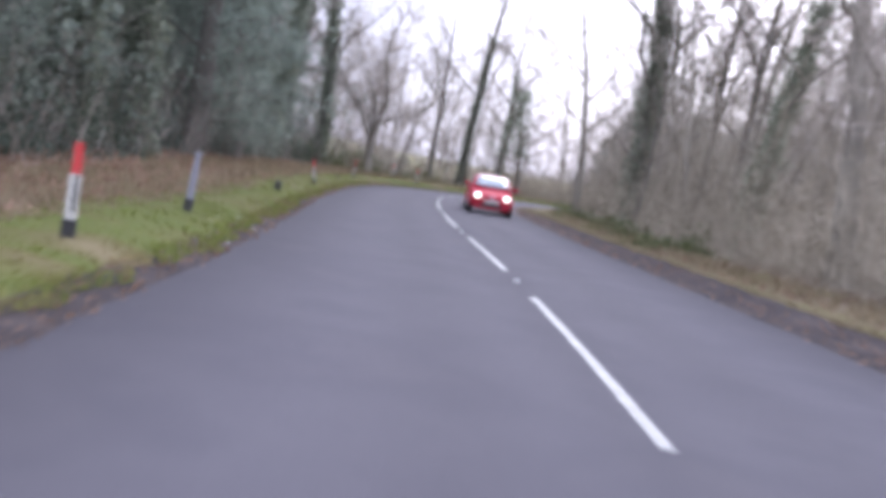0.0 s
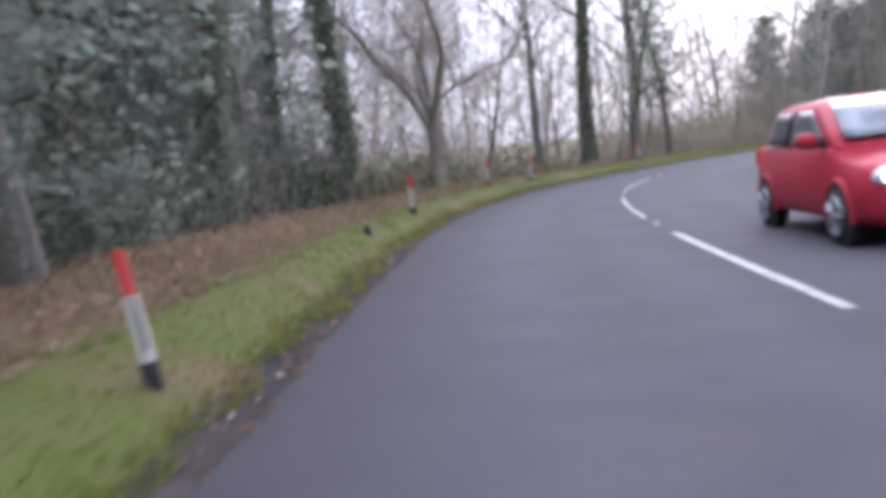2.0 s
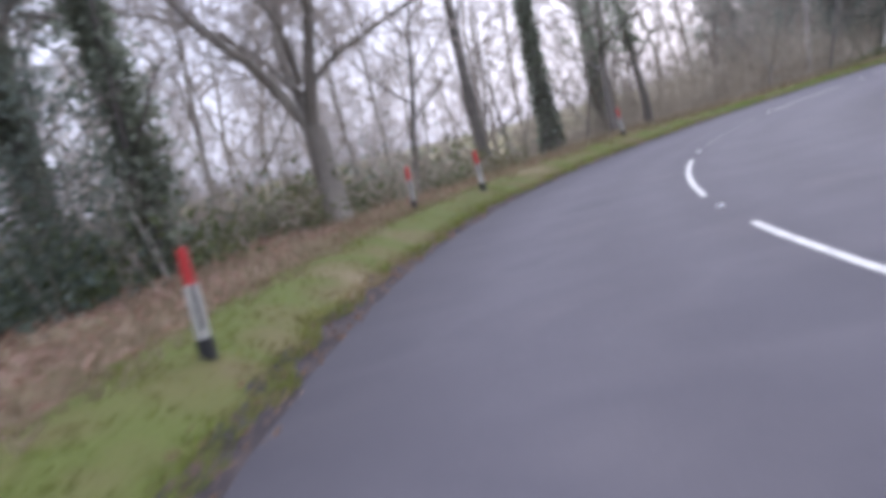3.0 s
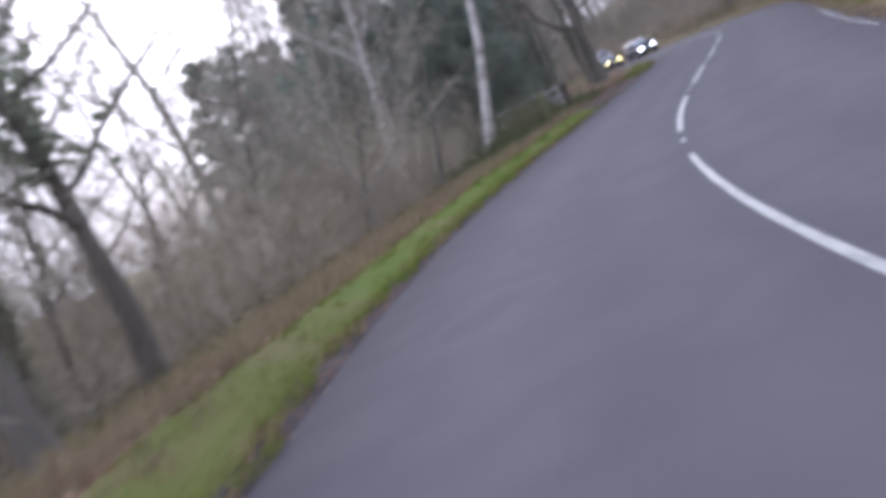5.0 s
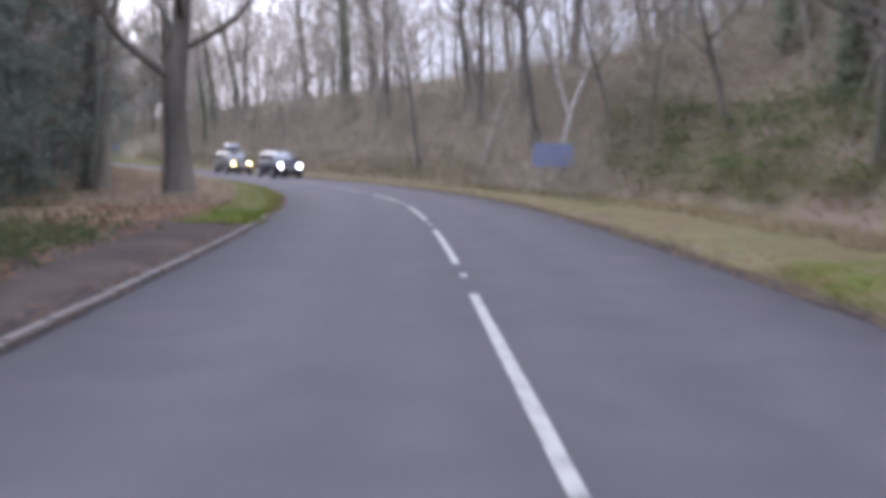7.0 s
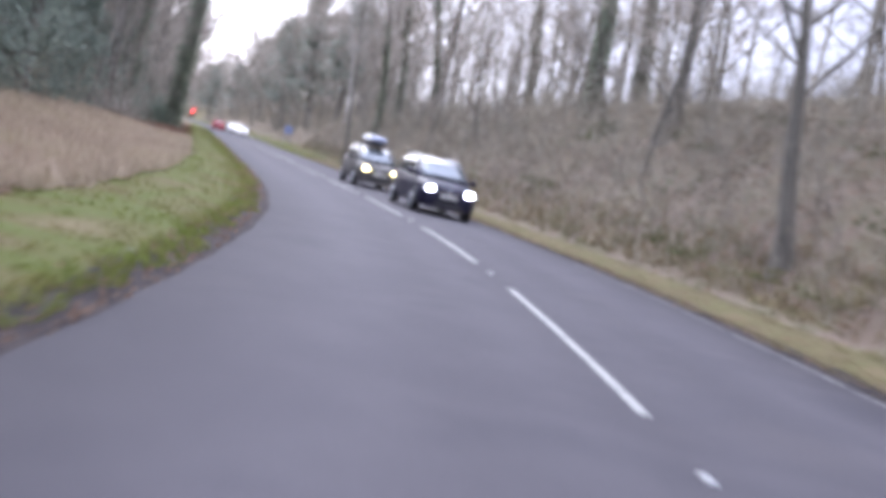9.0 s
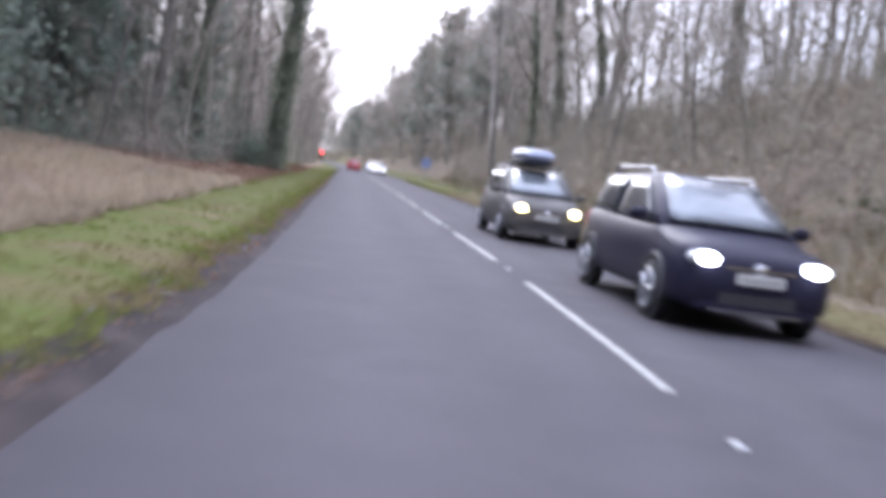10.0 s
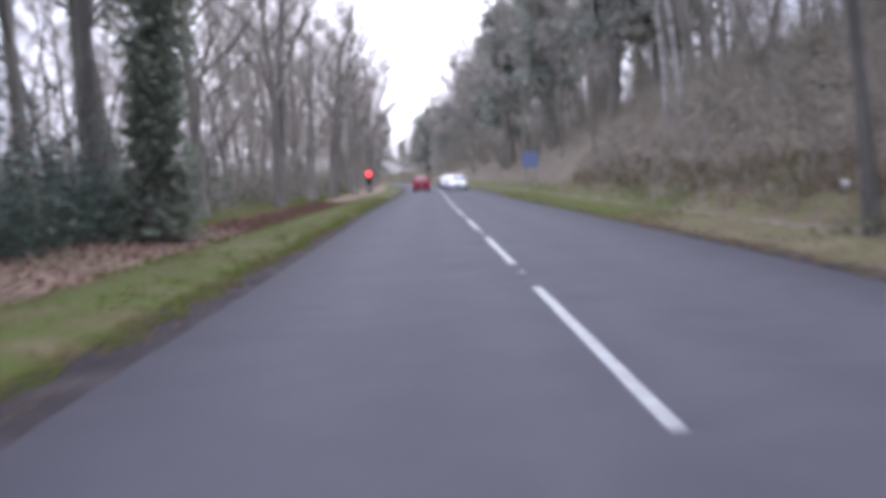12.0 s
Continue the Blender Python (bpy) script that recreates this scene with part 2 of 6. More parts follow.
def plain(name, colour, rough=0.5, metal=0.0, coat=0.0, emit=0.0, emit_colour=None, spec=None):
    m = material(name, [tuple(c * 0.92 for c in colour), tuple(min(1, c * 1.06) for c in colour)], 6, rough, metal=metal, coat=coat, spec=spec)
    if emit:
        p = m.node_tree.nodes["Principled BSDF"]
        p.inputs["Emission Color"].default_value = (*(emit_colour or colour), 1)
        p.inputs["Emission Strength"].default_value = emit
    return m


ASPHALT = material("asphalt", [(0.0675, 0.065, 0.0732), (0.082, 0.078, 0.0853), (0.0731, 0.0698, 0.0776), (0.086, 0.081, 0.087)], 0.5, 0.85, 0.5, 0.25, 9, fine_scale=70, bump_dist=0.006, spec=0.1)
PAINT = material("road_paint", [(0.105, 0.105, 0.105), (0.225, 0.225, 0.21), (0.29, 0.29, 0.268)], 7, 0.6, 0.3, 0.15, fine_scale=90, bump_dist=0.003)
WORNPAINT = material("worn_road_paint", [(0.07, 0.07, 0.074), (0.10, 0.10, 0.10), (0.14, 0.14, 0.135)], 7, 0.8, 0.3, 0.15, fine_scale=90, bump_dist=0.003, spec=0.15)
SOIL = material("roadside_soil", [(0.024, 0.021, 0.0215), (0.039, 0.033, 0.0325), (0.062, 0.0505, 0.047)], 1.6, 0.95, 0.8, 0.35, fine_scale=26, bump_dist=0.03, spec=0.1)
EARTH = material("trodden_earth", [(0.036, 0.028, 0.025), (0.05, 0.039, 0.034), (0.07, 0.053, 0.044)], 0.9, 0.95, 0.8, 0.35, 8, fine_scale=22, bump_dist=0.03, spec=0.1)
GRASS = material("verge_grass", [(0.108, 0.086, 0.045), (0.087, 0.083, 0.029), (0.072, 0.087, 0.020), (0.089, 0.083, 0.031), (0.134, 0.109, 0.059)], 0.55, 0.9, 0.5, 0.22, 8, fine_scale=30, bump_dist=0.04, spec=0.1)
LUSH = material("lush_grass", [(0.10, 0.094, 0.036), (0.078, 0.096, 0.022), (0.064, 0.092, 0.014), (0.082, 0.096, 0.022), (0.11, 0.106, 0.04)], 0.55, 0.9, 0.5, 0.22, 8, fine_scale=30, bump_dist=0.04, spec=0.1)
LUSHBLADES = material("lush_blades", [(0.149, 0.143, 0.052), (0.115, 0.147, 0.032), (0.097, 0.140, 0.021), (0.121, 0.144, 0.034), (0.166, 0.161, 0.063)], 0.55, 0.85, 0, 0.2, vary=0.3, thin=0.45, spec=0.1)
BLADES = material("grass_blades", [(0.231, 0.185, 0.098), (0.175, 0.168, 0.059), (0.146, 0.176, 0.042), (0.179, 0.165, 0.064), (0.280, 0.224, 0.123)], 0.55, 0.85, 0, 0.2, vary=0.3, thin=0.45, spec=0.1)
ROUGHGRASS = material("rough_grass", [(0.105, 0.08, 0.053), (0.12, 0.10, 0.053), (0.115, 0.108, 0.05), (0.16, 0.125, 0.073)], 0.8, 0.9, 0.9, 0.35, 8, fine_scale=30, bump_dist=0.04, spec=0.1)
LITTER = material("leaf_litter", [(0.158, 0.104, 0.074), (0.22, 0.15, 0.108), (0.18, 0.14, 0.088), (0.265, 0.19, 0.135)], 0.5, 0.95, 0.6, 0.28, 9, fine_scale=24, bump_dist=0.04, spec=0.1)
DRYLEAF = material("dry_leaves", [(0.18, 0.115, 0.08), (0.242, 0.16, 0.112), (0.305, 0.214, 0.156)], 1.5, 0.9, 0, 0.2, vary=0.35, thin=0.45, spec=0.1)
RUSSET = material("russet_leaves", [(0.125, 0.073, 0.056), (0.165, 0.10, 0.075), (0.205, 0.132, 0.098)], 1.5, 0.9, 0, 0.2, vary=0.3, thin=0.45, spec=0.1)
DRYGRASS = material("dry_grass", [(0.175, 0.142, 0.088), (0.24, 0.195, 0.127), (0.215, 0.195, 0.107)], 0.5, 0.9, 0, 0.2, vary=0.3, thin=0.4, spec=0.1)
PALEGRASS = material("bleached_grass", [(0.29, 0.235, 0.175), (0.40, 0.325, 0.245), (0.35, 0.30, 0.20)], 0.5, 0.9, 0, 0.2, vary=0.3, thin=0.4, spec=0.1)
BANK = material("bank_floor", [(0.118, 0.092, 0.07), (0.162, 0.128, 0.098), (0.142, 0.125, 0.082), (0.20, 0.158, 0.118)], 0.45, 0.95, 0.9, 0.45, 9, fine_scale=16, bump_dist=0.05, spec=0.1)
# needles paler and greyer than real ones: distance haze put into the colour
PINE = material("hazy_pine_needles", [(0.19, 0.205, 0.175), (0.235, 0.25, 0.21), (0.28, 0.295, 0.245)], 0.4, 0.9, 0, 0.2, vary=0.35, spec=0.15, thin=0.5)
BARK = material("bark", [(0.175, 0.16, 0.133), (0.235, 0.216, 0.179), (0.31, 0.286, 0.237)], 1.8, 0.95, 0.9, 0.35, 8, stretch=(1, 1, 0.25), fine_scale=24, bump_dist=0.03, vary=0.18, spec=0.1)
# the same bark in a darker tone
DARKERBARK = material("darker_bark", [(0.10, 0.094, 0.082), (0.145, 0.135, 0.116), (0.20, 0.184, 0.155)], 1.8, 0.9, 0.9, 0.35, 8, stretch=(1, 1, 0.25), fine_scale=24, bump_dist=0.03, vary=0.18, spec=0.2)
BIRCH = material("birch_bark", [(0.17, 0.16, 0.14), (0.42, 0.40, 0.365), (0.53, 0.51, 0.47)], 2.2, 0.85, 0.5, 0.3, 8, stretch=(1, 1, 2.0), fine_scale=14, bump_dist=0.01, spec=0.1)
TWIG = material("twigs", [(0.255, 0.225, 0.192), (0.33, 0.292, 0.25), (0.41, 0.365, 0.31)], 0.6, 0.95, 0, 0.2, vary=0.25, spec=0.1)
BRUSH = material("bare_brush", [(0.228, 0.20, 0.154), (0.298, 0.264, 0.202), (0.372, 0.33, 0.252)], 0.35, 0.95, 0, 0.2, vary=0.3, spec=0.1)
# ivy lightened beyond its own dark green, so its colour carries the haze
IVY = material("hazy_ivy_leaves", [(0.17, 0.195, 0.145), (0.215, 0.24, 0.175), (0.255, 0.28, 0.205)], 0.8, 0.8, 0, 0.2, vary=0.35, spec=0.2, thin=0.45)
# haze is mixed into this leaf colour; HOLLY below has the natural dark tone
EVERGREEN = material("hazy_evergreen_leaves", [(0.15, 0.185, 0.155), (0.19, 0.222, 0.182), (0.225, 0.255, 0.208)], 0.5, 0.85, 0, 0.2, vary=0.2, spec=0.08, thin=0.6)
HOLLY = material("holly_leaves", [(0.06, 0.082, 0.062), (0.085, 0.108, 0.08), (0.115, 0.138, 0.10)], 0.5, 0.6, 0, 0.2, vary=0.22, spec=0.25, thin=0.35)
BRAMBLE = material("bramble_leaves", [(0.07, 0.09, 0.042), (0.10, 0.122, 0.055), (0.155, 0.14, 0.075)], 0.5, 0.85, 0, 0.2, vary=0.35, spec=0.2, thin=0.45)
OLIVE = material("olive_bushes", [(0.11, 0.115, 0.065), (0.15, 0.15, 0.088), (0.195, 0.178, 0.112)], 0.5, 0.9, 0, 0.2, vary=0.35, spec=0.15, thin=0.45)
FIELD = material("far_ground", [(0.10, 0.085, 0.05), (0.14, 0.12, 0.06), (0.10, 0.13, 0.045)], 0.02, 0.95, 0.3, 0.25, 8, fine_scale=0.6, bump_dist=0.2, spec=0.1)
TIMBER = material("weathered_timber", [(0.11, 0.11, 0.06), (0.16, 0.17, 0.085), (0.14, 0.18, 0.065)], 3, 0.9, 0.6, 0.3, 7, stretch=(1, 1, 0.3), fine_scale=40)
OLDWOOD = material("dark_timber", [(0.06, 0.05, 0.042), (0.09, 0.075, 0.06), (0.12, 0.10, 0.078)], 3, 0.9, 0.6, 0.3, 7, stretch=(1, 1, 0.3), fine_scale=40)
STEEL = material("galvanised_steel", [(0.38, 0.39, 0.41), (0.52, 0.53, 0.55)], 8, 0.42, 0.1, 0.1, metal=0.8)
KERB = material("kerb_stone", [(0.08, 0.071, 0.067), (0.128, 0.114, 0.106)], 2.5, 0.9, 0.5, 0.3, fine_scale=60, bump_dist=0.008, vary=0.12)
POST_WHITE = plain("post_white", (0.52, 0.51, 0.46), 0.6)
POST_RED = plain("post_red", (0.55, 0.05, 0.05), 0.5)
POST_BLACK = plain("post_black", (0.03, 0.03, 0.032), 0.6)
POST_GREY = plain("post_grey", (0.24, 0.24, 0.27), 0.7)


# ---- ground, verges, road ----
def sheet(name, sa, oa, height, material_, label, category, lift=0.0):
    sg, og = np.meshgrid(sa, oa, indexing="ij")
    x, y = line(sg, og)
    z = height(sg, og) + lift
    v = np.stack([x, y, z], -1).reshape(-1, 3)
    ns, no = sg.shape
    i = np.arange(ns - 1)[:, None] * no + np.arange(no - 1)[None]
    f = np.stack([i, i + 1, i + 1 + no, i + no], -1).reshape(-1, 4)
    ob = part(name, fast(name, v, f, True), material_)
    return tagged(ob, label, category, kind="structure")


rng = np.random.default_rng(5)
ALONG = np.arange(-50, 460, 1.0)


def wobble(s, seed, amount, size=1.0):
    r = np.random.default_rng(seed)
    t = np.zeros_like(np.asarray(s, float))
    for w, a in ((1.7, 1.0), (3.9, 0.8), (9.3, 0.9)):
        t = t + a * np.sin(np.asarray(s) / (w * size) * 2 * np.pi / 2.2 + r.uniform(0, 6.28))
    return t * amount / 2.7


road = sheet("road", np.arange(-50, 600, 1.0), np.linspace(LEFT - 0.25, RIGHT + 0.25, 17), lambda s, o: -0.004 * np.abs(o), ASPHALT, "worn grey tarmac two-lane country road", "road")
# how far across the road each place lies, for the wheel tracks
lane = road.data.attributes.new("across", "FLOAT", "POINT")
lane.data.foreach_set("value", np.tile(np.linspace(LEFT - 0.25, RIGHT + 0.25, 17), len(np.arange(-50, 600, 1.0))).astype(np.float32))
tn, tl = ASPHALT.node_tree.nodes, ASPHALT.node_tree.links
across = tn.new("ShaderNodeAttribute")
across.attribute_name = "across"
tracks = tn.new("ShaderNodeMapRange")
tracks.inputs["From Min"].default_value, tracks.inputs["From Max"].default_value = -3.97, 3.87
wear = tn.new("ShaderNodeValToRGB")
wear.color_ramp.interpolation = "B_SPLINE"
we = wear.color_ramp.elements
for pos, g in ((0.04, 0.70), (0.15, 0.96), (0.25, 1.16), (0.345, 0.92), (0.43, 1.14), (0.5, 0.88), (0.57, 1.13), (0.66, 0.92), (0.75, 1.16), (0.86, 0.97), (0.97, 0.74)):
    el = we.new(pos)
    el.color = (g * 0.85, g * 0.84, g * 0.845, 1)
we.remove(we[0])
we.remove(we[-1])
blend = tn.new("ShaderNodeMix")
blend.data_type, blend.blend_type = "RGBA", "MULTIPLY"
blend.inputs[0].default_value = 1.0
base_link = tn["Principled BSDF"].inputs["Base Color"].links[0]
colour_out = base_link.from_socket
tl.new(across.outputs["Fac"], tracks.inputs["Value"])
tl.new(tracks.outputs["Result"], wear.inputs["Fac"])
tl.new(colour_out, blend.inputs[6])
tl.new(wear.outputs["Color"], blend.inputs[7])
tl.new(blend.outputs[2], tn["Principled BSDF"].inputs["Base Color"])


def strip(name, a, b, n, material_, label, category, lift, sa=None, seed=1, ragged=0.12, relief=0.02, sink=0.0):
    """A band of ground between two offsets, with ragged edges."""
    sa = np.arange(-50, 460, 0.35) if sa is None else sa
    k = np.linspace(0, 1, n)
    rr = np.random.default_rng(seed + 40)
    ea = a(sa) + wobble(sa, seed, ragged, 0.5) + rr.normal(0, ragged * 0.3, len(sa))
    eb = b(sa) + wobble(sa, seed + 1, ragged * 2, 1.3) + rr.normal(0, ragged * 0.5, len(sa))
    og = ea[:, None] + (eb - ea)[:, None] * k[None]
    sg = np.repeat(sa[:, None], n, 1)
    x, y = line(sg, og)
    z = rise(sg, og) + lift - sink * (np.abs(2 * k - 1) ** 6)[None] - 0.03 * (k == 0)[None] + np.random.default_rng(seed).normal(0, relief, og.shape) * step(np.abs(og) - 3.5, 0.1, 0.5)
    i = np.arange(len(sa) - 1)[:, None] * n + np.arange(n - 1)[None]
    f = np.stack([i, i + 1, i + 1 + n, i + n], -1).reshape(-1, 4)
    ob = part(name, fast(name, np.stack([x, y, z], -1).reshape(-1, 3), f, True), material_)
    return tagged(ob, label, category, kind="structure")


def const(v):
    return lambda s: np.full_like(s, v)


# bare soil, then grass, then leaf litter, each a little above the one before
sheet("ground_left", ALONG, np.concatenate([-np.linspace(4.35, 8, 9), -np.linspace(9, 34, 14)])[::-1], rise, LITTER, "ground covered in brown fallen leaves under the trees", "ground")
sheet("ground_right", ALONG, np.concatenate([np.linspace(4.1, 9, 11), np.linspace(10, 30, 14)]), rise, BANK, "brown leaf-covered bank rising under bare trees", "ground")
strip("soil_edge_left", lambda s: LEFT + 0.02 + 0.2 * step(s, 122, 138), const(LEFT - 0.45), 6, SOIL, "dark muddy strip along the tarmac edge", "soil", 0.014, seed=3, ragged=0.03, relief=0.004)
strip("soil_edge_right", const(RIGHT - 0.02), lambda s: RIGHT + 0.8 + 0.9 * (1 - step(s, 30, 45)) - 0.5 * step(s, 66, 76), 5, SOIL, "dark muddy strip along the tarmac edge", "soil", 0.014, seed=7, ragged=0.04, relief=0.004)


def grass_out_l(s):
    return LEFT - 1.75 - 0.5 * (1 - step(s, 8, 20)) + 0.35 * step(s, 50, 64) * (1 - step(s, 90, 100)) - 0.5 * step(s, 112, 130)


def grass_in_l(s):
    return LEFT - 0.22 + 0.05 * step(s, 50, 62)


def grass_in_r(s):
    return RIGHT + 0.35 + 0.8 * (1 - step(s, 30, 45)) - 0.2 * step(s, 66, 76)


def grass_out_r(s):
    return RIGHT + 1.9 + 2.6 * step(s, 76, 88) * (1 - step(s, 112, 124)) + 0.5 * step(s, 175, 190)


for nm, sa, i, mat, lbl in (("grass_verge_left", np.arange(-50, 68, 0.35), 11, GRASS, "short green and yellowed grass verge beside the road"), ("grass_verge_bend", np.arange(67.6, 90.5, 0.35), 13, LUSH, "bright green grass verge round the bend"), ("grass_verge_beyond", np.arange(105.5, 460, 0.35), 15, GRASS, "short green and yellowed grass verge beside the road")):
    strip(nm, grass_in_l, grass_out_l, 7, mat, lbl, "grass verge", 0.05, sa, i, 0.06, 0.011, 0.06)
strip("drive", const(LEFT - 0.06), const(-6.3), 8, EARTH, "trodden grey-brown earth drive with scattered leaves before the gate", "drive", 0.03, np.arange(88.5, 108.5, 0.35), 31, 0.05, 0.012, 0.03)
strip("grass_glade", const(-7.6), const(-10.6), 5, GRASS, "grassy clearing between the trees", "grass verge", 0.05, np.arange(200, 275, 0.5), 24, 0.25, 0.02, 0.06)
strip("grass_verge_right", grass_in_r, grass_out_r, 7, ROUGHGRASS, "thin brownish rough grass verge beside the road", "grass verge", 0.045, np.arange(-50, 200.5, 0.35), 21, 0.1, 0.018, 0.06)
strip("grass_patch_right", const(3.95), const(7.0), 6, GRASS, "patch of green grass on the wide verge", "grass verge", 0.055, np.arange(80, 99, 0.35), 27, 0.3, 0.018, 0.08)
strip("grass_verge_far_right", grass_in_r, grass_out_r, 7, GRASS, "short yellow-green grass verge beside the road", "grass verge", 0.045, np.arange(200.4, 460, 0.35), 22, 0.1, 0.018, 0.06)

# the country around, to the horizon
gx = np.concatenate([-np.geomspace(2600, 170, 14), np.arange(-160, 380, 6), np.geomspace(390, 2600, 14)])
gy = np.concatenate([-np.geomspace(2600, 130, 14), np.arange(-120, 560, 6), np.geomspace(570, 2600, 14)])
xg, yg = np.meshgrid(gx, gy, indexing="ij")
sg, og = near(xg, yg)
dist = np.hypot(xg - 60, yg - 120)
zg = rise(sg, np.clip(og, -34, 30)) - 0.9 * (1 - step(np.abs(og), 26, 40)) - 0.05
zg = np.where(np.abs(og) < 24, np.minimum(zg, -0.9), zg)
zg += 16 * step(dist, 260, 700) * (0.6 + 0.4 * np.sin(xg / 190) * np.cos(yg / 230)) * (og < 0)
i = np.arange(len(gx) - 1)[:, None] * len(gy) + np.arange(len(gy) - 1)[None]
f = np.stack([i, i + len(gy), i + len(gy) + 1, i + 1], -1).reshape(-1, 4)
tagged(part("ground", fast("ground", np.stack([xg, yg, zg], -1).reshape(-1, 3), f, True), FIELD), "rough fields and woodland floor reaching the horizon", "ground", kind="structure")


# ---- road markings ----
def mark(s0, s1, width, seed):
    """A painted line: a thin slab that follows the bend, with worn ends and sides."""
    r = np.random.default_rng(seed)
    sa = np.linspace(s0, s1, 13)
    w = width / 2 * (1 + r.normal(0, 0.05, (13, 2)))
    v = []
    for k, s in enumerate(sa):
        for o in (-w[k, 0], w[k, 1]):
            x, y = line(s, o)
            v.append((x, y, -0.004 * abs(o) + 0.004))
        for o in (-w[k, 0] - 0.004, w[k, 1] + 0.004):
            x, y = line(s, o)
            v.append((x, y, -0.006))
    f = []
    for k in range(12):
        a, b = 4 * k, 4 * k + 4
        f += [(a, a + 1, b + 1, b), (a + 2, a, b, b + 2), (a + 1, a + 3, b + 3, b + 1)]
    return fast("centre_line_mark", v, f)


for k in range(-2, 45):
    thin = 4 <= k <= 7
    tagged(part("centre_line_mark", mark(62.0 if k == 7 else 9 * k - 0.1, 9 * k + 6, 0.074 if thin else 0.1, k + 50), WORNPAINT if k == 6 else PAINT), "worn white painted dash on the road's centre line", "road marking", "centre line dashes")



def edge_piece(s0, s1, o, width, seed):
    """A worn piece of the painted line along the road's edge."""
    r = np.random.default_rng(seed)
    n = max(3, int((s1 - s0) / 0.5) + 2)
    sa = np.linspace(s0, s1, n)
    a = o + r.normal(0, 0.012, n)
    b = a + width * r.uniform(0.55, 1.1, n)
    xa, ya = line(sa, a)
    xb, yb = line(sa, b)
    v = np.stack([np.stack([xa, ya, -0.004 * a + 0.005], -1), np.stack([xb, yb, -0.004 * b + 0.005], -1)], 1).reshape(-1, 3)
    k = 2 * np.arange(n - 1)
    return fast("edge_line_mark", v, np.stack([k, k + 1, k + 3, k + 2], -1))


er = random.Random(31)
for s0, s1, o, w in ((75, 88, 3.42, 0.055), (118, 140, 3.40, 0.055), (155, 166, 3.5, 0.055)):
    s = s0
    while s < s1:
        ln = er.uniform(0.8, 3.2)
        tagged(part("edge_line_mark", edge_piece(s, min(s + ln, s1), o, w, int(s * 10)), PAINT), "worn broken white line at the tarmac edge", "road marking", "edge line pieces")
        s += ln + er.uniform(0.05, 0.3)

STUD_BODY = plain("stud_body", (0.5, 0.5, 0.48), 0.5)
STUD_EYE = plain("stud_lens", (0.75, 0.78, 0.8), 0.15)


def stud_meshes():
    bm = bmesh.new()
    bmesh.ops.create_cube(bm, size=1, matrix=Matrix.Diagonal((0.13, 0.16, 0.03, 1)))
    bmesh.ops.bevel(bm, geom=bm.edges[:], offset=0.012, segments=2, affect="EDGES")
    a = bpy.data.meshes.new("housing")
    bm.to_mesh(a)
    bm.free()
    bm = bmesh.new()
    bmesh.ops.create_uvsphere(bm, u_segments=10, v_segments=6, radius=1, matrix=Matrix.Translation((0, -0.07, 0.012)) @ Matrix.Diagonal((0.045, 0.016, 0.014, 1)))
    b = bpy.data.meshes.new("reflector")
    bm.to_mesh(b)
    bm.free()
    return a, b


stud_a, stud_b = stud_meshes()
for k in range(-1, 30):
    st = new("road_stud")
    x, y = line(9 * k + 7.6, 0)
    st.matrix_basis = Matrix.Translation((float(x), float(y), 0.008)) @ Matrix.Rotation(float(heading(9 * k + 7.6)), 4, "Z") @ Matrix.Scale(0.6, 4)
    part("housing", stud_a, STUD_BODY, st)
    part("reflector", stud_b, STUD_EYE, st)
    tagged(st, "small raised white reflective road stud between the dashes", "road stud", "centre line studs")


# ---- trees ----
def curve_pts(base, direction, length, n, bend, rng_, lift=0.0):
    p, d = [np.array(base, float)], np.array(direction, float) / np.linalg.norm(direction)
    for _ in range(n):
        d = d + rng_.normal(0, bend, 3) + np.array([0, 0, lift])
        d /= np.linalg.norm(d)
        p.append(p[-1] + d * length / n)
    return np.array(p)


